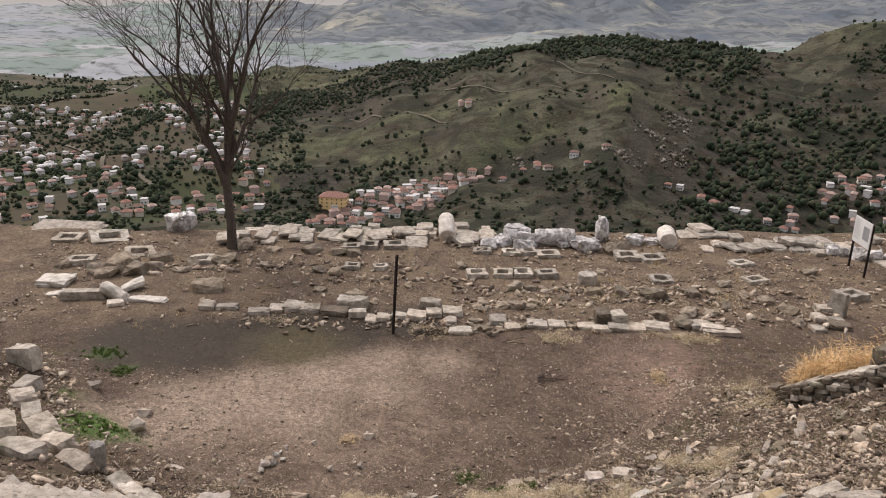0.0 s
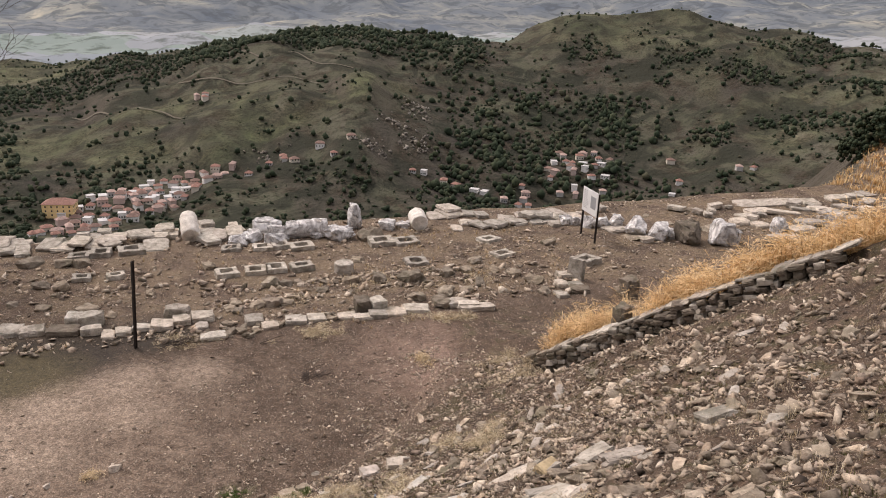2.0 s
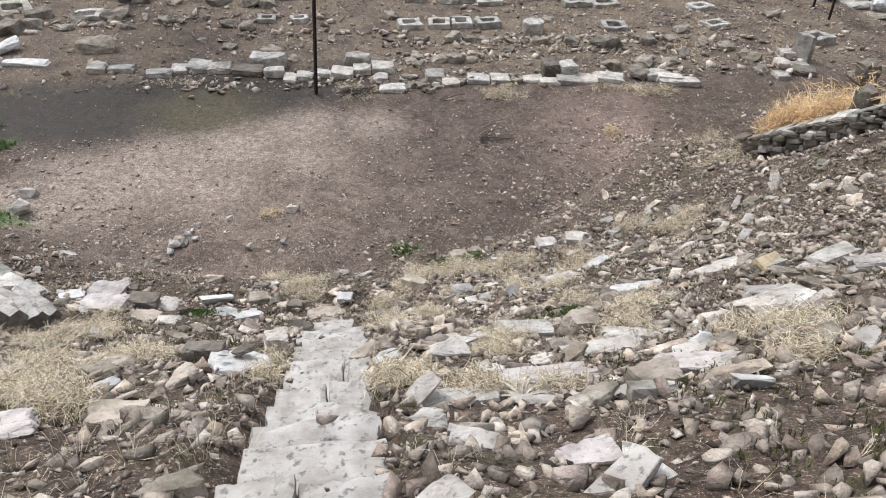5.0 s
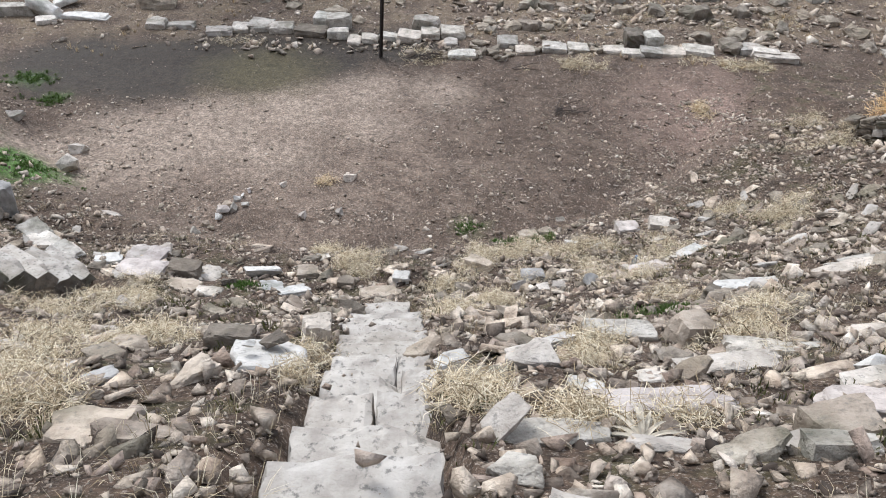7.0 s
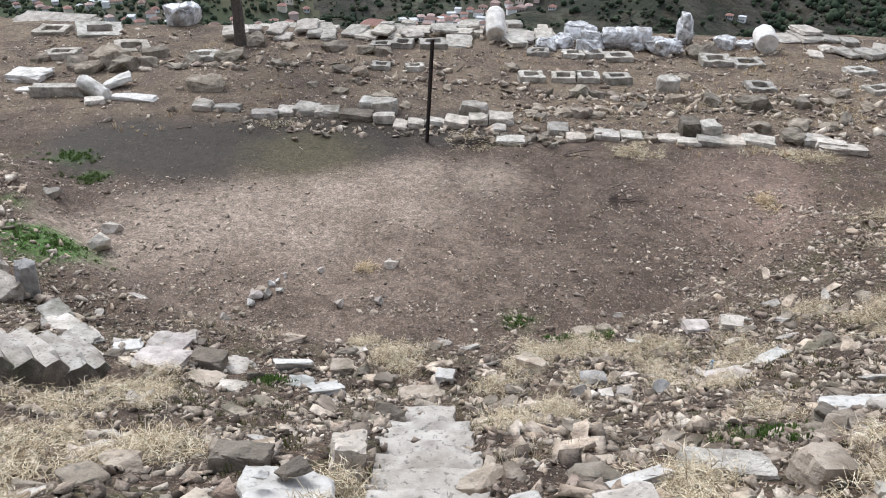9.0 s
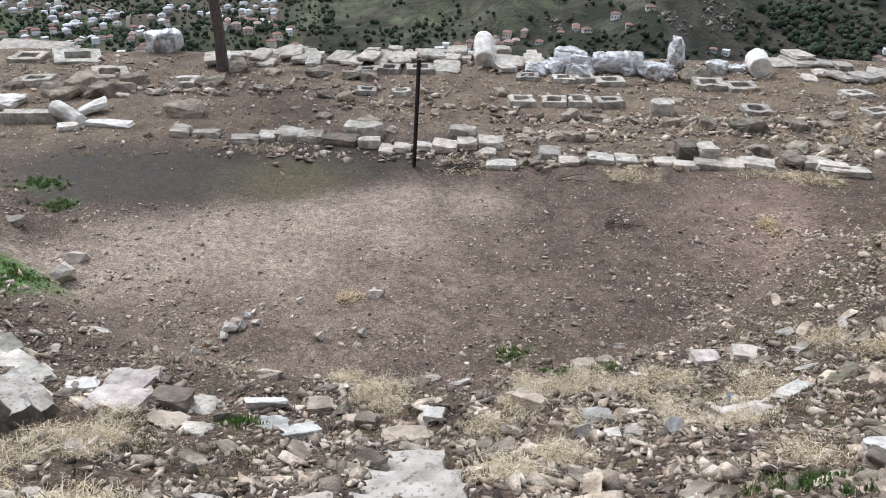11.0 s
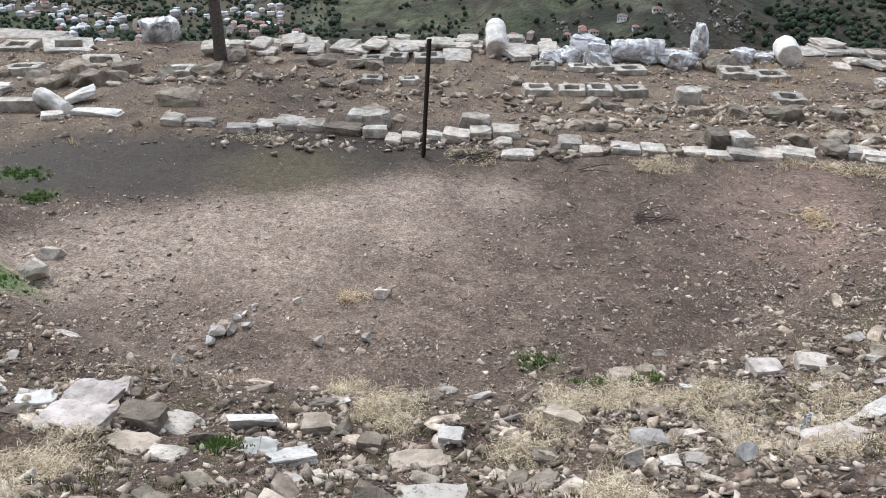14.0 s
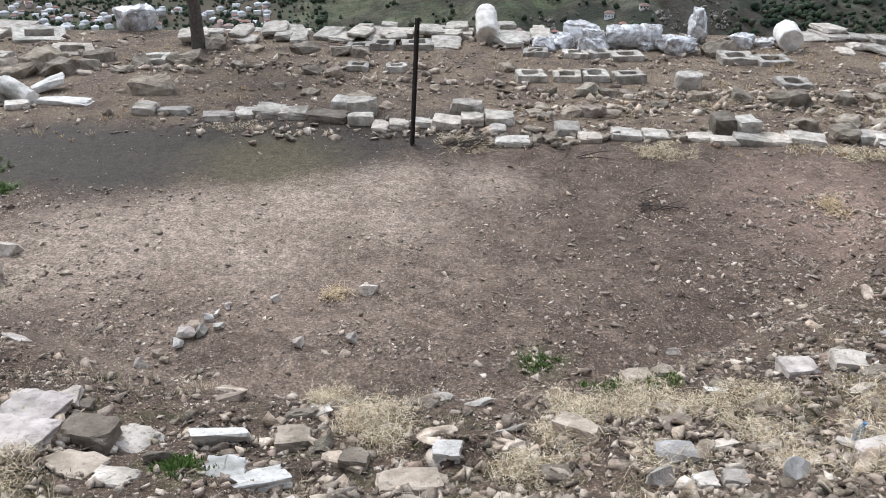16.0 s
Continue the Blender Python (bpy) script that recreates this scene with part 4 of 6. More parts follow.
# small stones packed into the front row
for k in range(46):
    x = rnd.uniform(1.3, 4.2) if k < 30 else rnd.uniform(-3.5, 9.5)
    y = rnd.uniform(-0.15, 0.75) if k < 30 else rnd.uniform(0.2, 1.5)
    s = rnd.uniform(0.12, 0.28)
    ob = placed("packed_stone", ROCKS[k % 14], x, y, (s, s, s * 1.1), None, (rnd.uniform(-20, 20), rnd.uniform(-20, 20)), -0.14 * s)
    tagged(ob, "small pale stone packed between cut blocks", "stone", "small stones of the front row")
ob = placed("dark_block", DARKS[0], 15.36, -0.31, (0.62, 0.5, 0.7), 20, (3, -4), 0.06)
tagged(ob, "dark square block standing behind dry weeds", "stone block")


# ---- the ruined seats: stairs, rim stones and rubble ----
slope2 = [(6.68,-14.48,0.58), (5.09,-13.52,0.32), (6.36,-15.55,0.66), (5.54,-14.66,0.56), (5.35,-12.5,0.71), (4.16,-12.83,0.52), (4.45,-14.73,0.65), (8.18,-10.72,0.44), (8.66,-9.57,0.48), (8.39,-14.44,0.45), (7.73,-14.68,0.42), (5.54,-16.82,0.29), (5.04,-13.49,0.31), (5.11,-12.38,0.51), (3.26,-15.65,0.22), (2.4,-16.67,0.3), (1.77,-17.32,0.32), (2.96,-16.37,0.48), (3.36,-14.93,0.29), (5.55,-13.79,0.7), (3.1,-17.48,0.17), (4.5,-14.51,0.83)]


def stair(name, foot, way, wide, tread, count, width, skew, label, seed):
    """A flight of worn stone steps up the slope; each step is a part."""
    base = tagged(new(name), label, "staircase", kind="structure")
    r = random.Random(seed)
    for k in range(count):
        x, y = foot[0] + way[0] * tread * k, foot[1] + way[1] * tread * k
        top = cone_top(x + way[0] * tread * 0.3, y + way[1] * tread * 0.3) + 0.03
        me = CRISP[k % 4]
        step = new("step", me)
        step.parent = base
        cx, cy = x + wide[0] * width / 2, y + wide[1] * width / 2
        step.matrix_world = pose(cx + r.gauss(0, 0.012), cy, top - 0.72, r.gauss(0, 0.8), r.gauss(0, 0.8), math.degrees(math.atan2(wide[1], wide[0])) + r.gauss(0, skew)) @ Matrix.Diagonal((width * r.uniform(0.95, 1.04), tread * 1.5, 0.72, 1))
    return base


def cone_top(x, y):
    return float(cone(np.array([x]), np.array([y]))[0])


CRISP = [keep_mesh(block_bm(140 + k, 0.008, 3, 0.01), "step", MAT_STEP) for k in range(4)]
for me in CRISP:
    # trodden tops; the shade on the sides is put in as darker stone
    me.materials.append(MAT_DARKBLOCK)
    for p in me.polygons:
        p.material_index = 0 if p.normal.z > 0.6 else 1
STEPS = [keep_mesh(block_bm(120 + k, 0.014, 7, 0.018), "step", MAT_STEP) for k in range(6)]
# the flight that is walked: far edge and depth of each tread, from the floor upwards
treads = [(-11.2, 0.56, 0.64), (-11.74, 0.55, 0.72), (-12.27, 0.52, 0.80), (-12.78, 0.5, 0.84), (-13.27, 0.52, 0.84), (-13.78, 0.54, 0.78), (-14.3, 0.4, 0.66), (-14.7, 0.5, 0.66), (-15.2, 0.4, 0.68), (-15.57, 0.55, 0.69), (-16.11, 0.4, 0.70), (-16.47, 0.45, 0.70)]
treads += [(-16.9 - 0.45 * k, 0.46, 0.70 + 0.03 * (k % 3)) for k in range(14)]
flight = tagged(new("main_stair"), "worn pale stone steps half buried in rubble", "staircase", kind="structure")
for k, (far_edge, deep, wide) in enumerate(treads):
    xm = 0.42 + 0.035 * min(-11.2 - far_edge, 4)
    top = cone_top(xm, far_edge) + 0.12
    cuts = ((-1, 1) if k in (7, 8, 9, 13, 16, 20) else (0,))
    share = rnd.uniform(0.28, 0.68) if len(cuts) == 2 else 1.0
    for side in cuts:
        ww = wide if side == 0 else wide * (share if side > 0 else 1 - share) - 0.004
        dx = 0 if side == 0 else (wide * 0.5 - ww * 0.5) * side
        step = new("step", STEPS[(k + side) % 6])
        step.parent = flight
        d2 = deep + 0.14
        step.matrix_world = pose(xm + dx + rnd.gauss(0, 0.012), far_edge - d2 / 2 + (rnd.gauss(0, 0.02) if side else 0), top - 0.42 + (rnd.gauss(0, 0.01) if side else 0), rnd.gauss(0, 0.7), rnd.gauss(0, 0.7), rnd.gauss(0, 1.2)) @ Matrix.Diagonal((ww, d2, 0.42, 1))
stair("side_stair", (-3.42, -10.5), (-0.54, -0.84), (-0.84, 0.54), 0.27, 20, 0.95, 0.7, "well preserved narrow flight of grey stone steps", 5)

LONG = [keep_mesh(crag_bm(360 + k, 18, (1.5, 0.7 + 0.06 * (k % 4), 0.26 + 0.05 * (k % 4)), 0.045), "stone", (MAT_RUBBLE, MAT_MARBLE, MAT_STEP, MAT_RUBBLE)[k % 4]) for k in range(12)]
BIG = [keep_mesh(crag_bm(300 + k, 15, (1.15, 0.85 + 0.05 * (k % 4), 0.42 + 0.07 * (k % 5)), 0.06), "stone", (MAT_BLOCK, MAT_BLOCK, MAT_MARBLE, MAT_STEP, MAT_DARKBLOCK)[k % 5]) for k in range(15)]


def tilt_of(x, y):
    """The lie of the slope, as turns about x and y."""
    e = 0.3
    gx, gy = (ground_at(x + e, y) - ground_at(x - e, y)) / (2 * e), (ground_at(x, y + e) - ground_at(x, y - e)) / (2 * e)
    return math.degrees(math.atan(gy)), -math.degrees(math.atan(gx))


TAN = stone_material("tan_stone", (0.25, 0.205, 0.155), (0.43, 0.365, 0.295), (0.58, 0.51, 0.425), 0.4, "object", relief=0.02, vary=0.3)
ROSE = stone_material("rose_grey_stone", (0.31, 0.265, 0.24), (0.51, 0.455, 0.42), (0.65, 0.595, 0.555), 0.35, "object", relief=0.015, vary=0.2)
BLUE = stone_material("blue_grey_stone", (0.21, 0.20, 0.19), (0.36, 0.35, 0.335), (0.52, 0.51, 0.49), 0.3, "object", relief=0.012, vary=0.2)
WHITE = stone_material("white_stone", (0.36, 0.335, 0.30), (0.55, 0.53, 0.495), (0.68, 0.66, 0.63), 0.4, "object", relief=0.012, vary=0.15)
TONES = {"white": WHITE, "rose": ROSE, "blue": BLUE, "tan": TAN, "grey": MAT_BLOCK, "dark": MAT_DARKBLOCK, "pale": MAT_MARBLE}
WORDS = {"white": "chalky white", "rose": "pale rose-grey", "blue": "blue-grey", "tan": "tan", "grey": "weathered grey", "dark": "dark mossy", "pale": "pale lichen-spotted"}
shape_store = {}


def stone_shape(form, tone, k):
    """One of three meshes for each form and colour."""
    key = (form, tone, k % 3)
    if key not in shape_store:
        seed = 900 + 37 * len(shape_store)
        if form == "rock":
            bm = crag_bm(seed, 14, (1.1, 0.95, 0.95), 0.07)
            for v in bm.verts:
                v.co.z += 0.42
        elif form == "slab":
            bm = block_bm(seed, 0.03, 6, 0.075)
            for v in bm.verts:
                p = v.co * 2.3 + Vector((seed, 0, 0))
                v.co += Vector((noise.noise(p), noise.noise(p + Vector((9, 0, 0))), 0.4 * noise.noise(p + Vector((0, 9, 0))))) * 0.07
        else:
            bm = block_bm(seed, 0.022, 5, 0.05)
        shape_store[key] = keep_mesh(bm, "stone", TONES[tone])
    return shape_store[key]


def lay(form, tone, x, y, w, d, h, turn=0, lean=0.5, sink=0.04, roll=0, lift=0.0):
    """A stone that lies on the slope; lean: how far it follows the slope's fall."""
    tx, ty = tilt_of(x, y)
    ob = placed({"rock": "rough_stone", "slab": "stone_slab", "block": "stone_block"}[form], stone_shape(form, tone, int(abs(x * 7 + y * 13) * 10)), x, y, (w * 0.8, d * 0.8, h * 0.66), turn, (tx * lean, ty * lean + roll), sink - lift)
    word = {"rock": "rough broken stone", "slab": "flat broken slab", "block": "squared stone block"}[form]
    return tagged(ob, "%s %s lying in the rubble of the seats" % (WORDS[tone], word), "stone", "named stones of the ruined seats")


boulder = placed("boulder", stone_shape("rock", "pale", 1), -5.87, -5.3, (0.42, 0.38, 0.42), 20, (0, 0), 0.03)
tagged(boulder, "round pale boulder lying on bare soil", "stone")
# along the rim of the floor
rim_first = (
    ("slab", "rose", -2.98, -9.98, 0.78, 0.5, 0.2, -10, 0.3), ("slab", "white", -3.5, -9.7, 0.42, 0.3, 0.16, 15, 0.3), ("slab", "rose", -3.08, -9.42, 0.66, 0.5, 0.18, -12, 0.2), ("block", "dark", -2.47, -9.72, 0.55, 0.4, 0.3, -6, 0.2),
    ("slab", "pale", -2.12, -9.62, 0.38, 0.42, 0.2, -18, 0.3), ("rock", "pale", -2.96, -9.12, 0.42, 0.36, 0.3, 0, 0.2), ("slab", "tan", -2.33, -10.3, 0.5, 0.42, 0.16, -25, 0.3), ("slab", "pale", -1.95, -10.45, 0.42, 0.3, 0.15, -12, 0.4),
    ("rock", "dark", -1.78, -10.02, 0.26, 0.26, 0.3, 0, 0.2), ("rock", "white", -1.4, -9.62, 0.66, 0.4, 0.36, 10, 0.2), ("slab", "blue", -1.15, -10.3, 0.46, 0.55, 0.14, 8, 0.7), ("slab", "white", -0.86, -10.55, 0.62, 0.26, 0.15, 24, 0.4),
    ("block", "tan", -0.74, -9.6, 0.4, 0.34, 0.26, 8, 0.2))
rim_second = (
    ("rock", "dark", -0.42, -9.75, 0.32, 0.3, 0.24, 40, 0.2), ("block", "dark", -0.16, -10.05, 0.3, 0.26, 0.2, -8, 0.3), ("slab", "tan", 0.3, -10.35, 0.66, 0.34, 0.14, 3, 0.5), ("block", "white", 0.6, -9.95, 0.3, 0.26, 0.2, -5, 0.2),
    ("block", "tan", 1.72, -9.72, 0.5, 0.26, 0.3, -28, 0.3), ("rock", "blue", 2.4, -10.25, 0.44, 0.36, 0.3, 0, 0.2), ("rock", "grey", 2.18, -10.6, 0.28, 0.26, 0.3, 20, 0.2), ("block", "pale", 2.46, -10.72, 0.2, 0.2, 0.16, 5, 0.2),
    ("block", "grey", 2.66, -10.74, 0.22, 0.2, 0.17, -8, 0.2), ("rock", "blue", 3.05, -10.82, 0.28, 0.26, 0.26, 60, 0.2), ("slab", "rose", 3.85, -10.62, 0.58, 0.4, 0.14, 10, 0.6), ("slab", "white", 4.5, -10.02, 0.9, 0.22, 0.14, 30, 0.3),
    ("slab", "tan", 2.65, -8.2, 0.42, 0.3, 0.14, 5, 0.1))
rim_third = (
    ("block", "rose", 4.17, -8.5, 0.44, 0.34, 0.22, 5, 0.1), ("block", "pale", 4.66, -8.5, 0.4, 0.34, 0.24, -10, 0.1), ("rock", "white", 3.22, -8.85, 0.28, 0.22, 0.16, 0, 0.1), ("rock", "white", 3.52, -9.12, 0.3, 0.26, 0.2, 30, 0.1),
    ("rock", "grey", 3.42, -7.0, 0.24, 0.2, 0.16, 0, 0.1), ("slab", "pale", -3.9, -10.1, 0.62, 0.45, 0.16, -28, 0.3), ("slab", "grey", -4.15, -9.5, 0.55, 0.4, 0.18, -32, 0.3), ("slab", "pale", -4.6, -9.1, 0.7, 0.42, 0.2, -36, 0.2),
    ("slab", "grey", -5.0, -8.6, 0.6, 0.45, 0.22, -40, 0.2))
for item in rim_first + rim_second + rim_third:
    lay(*item)
# on the slope beside the flight
slope_first = (
    ("slab", "white", -0.10, -15.05, 0.54, 0.52, 0.26, 10, 0.55), ("rock", "dark", -0.08, -14.92, 0.22, 0.2, 0.17, 20, 0.2, 0.03, 0, 0.23), ("rock", "white", -0.2, -15.05, 0.1, 0.09, 0.09, 0, 0.2, 0.03, 0, 0.23), ("block", "dark", -0.48, -14.5, 0.42, 0.2, 0.2, -6, 0.3, 0.02),
    ("block", "pale", 0.08, -14.42, 0.24, 0.26, 0.36, 8, 0.2), ("slab", "blue", -0.95, -15.38, 0.24, 0.18, 0.1, 25, 0.5, 0.0), ("slab", "tan", -0.44, -15.36, 0.34, 0.16, 0.16, 52, 0.3), ("rock", "tan", -1.17, -14.45, 0.34, 0.28, 0.24, 0, 0.3),
    ("rock", "dark", -0.86, -15.72, 0.28, 0.16, 0.12, 10, 0.4), ("slab", "rose", -1.2, -16.35, 0.6, 0.3, 0.14, 4, 0.4), ("slab", "tan", -0.55, -16.3, 0.4, 0.3, 0.14, -5, 0.4), ("block", "white", 1.02, -15.12, 0.26, 0.18, 0.16, 6, 0.3),
    ("rock", "tan", 0.9, -14.5, 0.4, 0.24, 0.22, 25, 0.4))
slope_second = (
    ("rock", "pale", 1.44, -15.18, 0.46, 0.32, 0.28, 0, 0.3), ("slab", "white", 1.65, -14.55, 0.62, 0.1, 0.09, 22, 0.3, 0.0), ("slab", "tan", 1.6, -13.9, 0.36, 0.12, 0.09, 5, 0.3), ("block", "grey", 2.28, -14.3, 0.66, 0.26, 0.24, -4, 0.2),
    ("block", "tan", 2.72, -14.45, 0.34, 0.3, 0.34, 18, 0.1, 0.04, 14), ("slab", "white", 1.72, -15.52, 0.24, 0.14, 0.11, -10, 0.4), ("slab", "pale", 2.14, -15.36, 0.2, 0.16, 0.1, 8, 0.4), ("slab", "dark", 3.57, -13.12, 0.42, 0.26, 0.16, -38, 0.2, 0.0, 18),
    ("slab", "white", 4.12, -12.6, 0.78, 0.3, 0.14, -4, 0.4), ("slab", "rose", 1.98, -15.8, 1.0, 0.22, 0.16, 5, 0.3), ("slab", "pale", 2.7, -15.15, 0.8, 0.26, 0.16, 6, 0.3), ("slab", "rose", 2.87, -16.2, 0.66, 0.26, 0.15, -14, 0.4),
    ("rock", "white", 2.84, -16.75, 0.26, 0.2, 0.2, 0, 0.3))
slope_third = (
    ("rock", "white", 3.22, -15.6, 0.24, 0.16, 0.22, 0, 0.3), ("slab", "pale", 4.98, -12.7, 0.8, 0.24, 0.16, 14, 0.4), ("block", "tan", 2.5, -16.45, 0.36, 0.26, 0.26, 10, 0.3), ("slab", "rose", 1.78, -17.3, 0.34, 0.2, 0.13, 10, 0.4),
    ("slab", "pale", 4.37, -14.68, 0.82, 0.26, 0.16, 8, 0.4), ("slab", "grey", 3.0, -14.9, 0.5, 0.24, 0.16, -8, 0.4), ("slab", "pale", 5.54, -14.3, 0.7, 0.3, 0.18, -6, 0.4), ("slab", "grey", 1.35, -16.3, 0.55, 0.22, 0.15, 4, 0.3),
    ("rock", "grey", 1.15, -16.7, 0.26, 0.24, 0.2, 0, 0.3), ("slab", "pale", 1.3, -17.05, 0.3, 0.2, 0.13, -18, 0.4))
for item in slope_first + slope_second + slope_third:
    lay(*item)

for k, (x, y, w) in enumerate(slope2, 22):
    cut = k in (22, 23, 26, 28, 34, 37, 41, 43)
    w = min(w, 0.52) if k > 18 else w
    me = BLOCKS[k % 8] if cut else BIG[(k * 4) % 15]
    deep = w * 0.6
    size = (w * 0.9, min(deep, 0.38), 0.14) if cut else (w * 0.55, w * 0.4, w * 0.36)
    tx, ty = tilt_of(x, y)
    ob = placed("slope_stone", me, x, y + 0.05, size, rnd.uniform(-15, 15) if cut else rnd.uniform(-35, 35), (tx * (0.75 if cut else 0.35), ty * (0.75 if cut else 0.35)), 0.085 if cut else 0.0)
    tagged(ob, "broken grey-brown stone lying on the rubble slope", "stone", "large stones on the slope")

# seat blocks along the curved edge of the floor
for k, (x, y, w, a) in enumerate(((-5.95, -8.2, 0.8, 42), (-6.55, -7.6, 0.85, 45), (-7.15, -7.0, 0.8, 47), (-7.65, -6.35, 0.75, 52), (-8.15, -5.7, 0.8, 55), (-6.9, -8.4, 1.1, 40), (-7.7, -7.5, 0.95, 48), (-8.9, -6.4, 0.8, 60), (-8.9, -3.9, 0.75, 20), (-8.35, -5.0, 0.5, 12))):
    ob = placed("seat_block", (BLOCKS, MARBLES, BLOCKS)[k % 3][k % 5], x, y, (w * rnd.uniform(0.75, 1.0), rnd.uniform(0.4, 0.6), 0.36 + (0.25 if k == 8 else 0)), -a + rnd.uniform(-14, 14), (rnd.uniform(-10, 10), rnd.uniform(-10, 10)), 0.12)
    tagged(ob, "pale worn seat block at the edge of the floor", "seat block", "seat blocks along the curved edge")
ob = placed("grey_stub", stone_shape("block", "blue", 0), -5.62, -8.1, (0.3, 0.26, 0.6), 30, (4, 6), 0.05)
tagged(ob, "small blue-grey stone stub standing upright", "stone stub")
for x, y, w, label in ((-7.45, -3.65, 0.38, "white broken stone on bare soil"), (-0.43, -5.65, 0.26, "small pale stone on bare soil"),
                       (-0.55, -6.8, 0.2, "small pale stone on bare soil"), (-1.68, -5.85, 0.17, "small white stone on bare soil"), (0.57, -8.5, 0.24, "small white cut stone on bare soil"), (-1.2, -6.9, 0.2, "small dark stone on bare soil"), (-5.9, -4.6, 0.35, "small flat pale stone in green growth")):
    ob = placed("loose_stone", BIG[int(w * 100) % 15 if w > 0.4 else 2], x, y, (w, w, w * 1.3), None, (0, 0), -0.15 * w)
    tagged(ob, label, "stone")


def rubble_wall():
    """Dry stone wall up the side of the seats, stone by stone."""
    base = tagged(new("dry_stone_wall"), "low dry stone wall of dark rough stones", "wall", kind="structure")
    r = random.Random(31)
    for course in range(7):
        s = -0.15 + 0.08 * (course % 2)
        while s < 8.2:
            w = r.uniform(0.13, 0.32)
            x, y = 9 + 0.52 * (s + w / 2), -5.8 - 0.85 * (s + w / 2)
            zz = cone_top(x, y) + 0.08 - 0.105 * (7 - course)
            if course < 2 + 5 * (s < 6.0) and not (course == 6 and r.random() < 0.3):
                ob = new("wall_stone", (DARKS + DARKS + BLOCKS[:2])[r.randrange(12)])
                ob.parent = base
                ob.matrix_world = pose(x + r.gauss(-0.03, 0.03), y + r.gauss(0, 0.02), zz, r.gauss(0, 5), r.gauss(0, 5) - 22, -58.5 + r.gauss(0, 7)) @ Matrix.Diagonal((w, 0.3, 0.115 * r.uniform(0.8, 1.15), 1))
            s += w + 0.014
    # thin capping flags, broken off further up
    s = 0.3
    while s < 6.2:
        w = r.uniform(0.3, 0.6)
        x, y = 9 + 0.52 * (s + w / 2) + 0.14, -5.8 - 0.85 * (s + w / 2) + 0.08
        ob = new("cap_stone", BLOCKS[r.randrange(8)])
        ob.parent = base
        ob.matrix_world = pose(x, y, cone_top(x - 0.14, y - 0.08) + 0.08, r.gauss(0, 3), r.gauss(-33, 3), -58.5 + r.gauss(0, 4)) @ Matrix.Diagonal((w * 1.15, 0.5, 0.06, 1))
        s += w + 0.02
    return base


rubble_wall()

# ---- loose cover: rubble, pebbles, dry grass ----
SMALL = [arrays(hull_bm(500 + k, 9, (1.3, 0.7 + 0.1 * (k % 5), 0.45 + 0.12 * (k % 4)))) for k in range(16)]
TINY = [arrays(hull_bm(600 + k, 9, (1.2, 0.8 + 0.08 * (k % 4), 0.6 + 0.1 * (k % 3)))) for k in range(10)]
nr = np.random.RandomState(17)


def on_stairs(x, y):
    main = (np.abs(x - 0.53) < 0.36 - 0.12 * wobble(x * 0, y, 0.4)) & (y < -10.8)
    s, q = (x + 3.42) * -0.54 + (y + 10.5) * -0.84, (x + 3.42) * -0.84 + (y + 10.5) * 0.54
    return main | ((s > -0.2) & (s < 6.6) & (q > -0.6) & (q < 1.05))


def off_wall(x, y):
    return (x - 9) * 0.85 + (y + 5.8) * 0.52


def scatter(n, box):
    x, y = nr.uniform(box[0], box[1], n), nr.uniform(box[2], box[3], n)
    return x, y


def strew(name, shapes, x, y, size, material, label, category, sink=0.15, flat=0.8):
    z = np.where(on_stairs(x, y) & (x > -0.2) & (y < -10.8), cone(x, y) + 0.13, height(x, y))
    kind = nr.randint(len(shapes), size=len(x))
    a, b, c = nr.normal(0, 0.4, len(x)), nr.normal(0, 0.4, len(x)), nr.uniform(0, 6.28, len(x))
    ca, sa, cb, sb, cc, sc = np.cos(a), np.sin(a), np.cos(b), np.sin(b), np.cos(c), np.sin(c)
    turn = np.stack([np.stack([cb * cc, sa * sb * cc - ca * sc, ca * sb * cc + sa * sc], -1), np.stack([cb * sc, sa * sb * sc + ca * cc, ca * sb * sc - sa * cc], -1), np.stack([-sb, sa * cb, ca * cb], -1)], 1)
    turn = turn * np.stack([size, size, size * flat], -1)[:, None, :]
    at = np.stack([x, y, z + size * sink], -1)
    pieces = []
    for k, (v, f) in enumerate(shapes):
        m = kind == k
        n = int(m.sum())
        if n:
            V = np.einsum("nij,vj->nvi", turn[m], v) + at[m][:, None, :]
            F = f[None] + (np.arange(n) * len(v))[:, None, None]
            pieces.append((V.reshape(-1, 3), F.reshape(-1, 3), Matrix.Identity(4)))
    return tagged(fused(name, pieces, material), label, category, kind="stuff")


x, y = scatter(92000, (-14, 13, -25, -0.8))
rad = np.hypot(x, y)
keep = (rad > 8.3) & ((y < -5) | ((x < -7.6) & (y < -1.5))) & (~on_stairs(x, y) | ((nr.rand(len(x)) < 0.08) & (y < -10.8) & (x > -0.2))) & (off_wall(x, y) < -0.15) & (nr.rand(len(x)) < ease(8.2, 9.6, rad) * (0.34 + 0.66 * ease(0.36, 0.62, wobble(x, y, 1.2) * 0.6 + wobble(x, y, 0.5) * 0.4)))
x, y = x[keep], y[keep]
size = np.clip(nr.lognormal(-3.12, 0.7, len(x)), 0.018, 0.23) * np.where(on_stairs(x, y), 0.5, 1)
big = np.argsort(-size * (np.hypot(x - 1.5, y + 13) < 8))[:290]
rest = np.ones(len(x), bool)
rest[big] = False
fine = rest & (size < 0.07)
coarse = rest & (size >= 0.07)
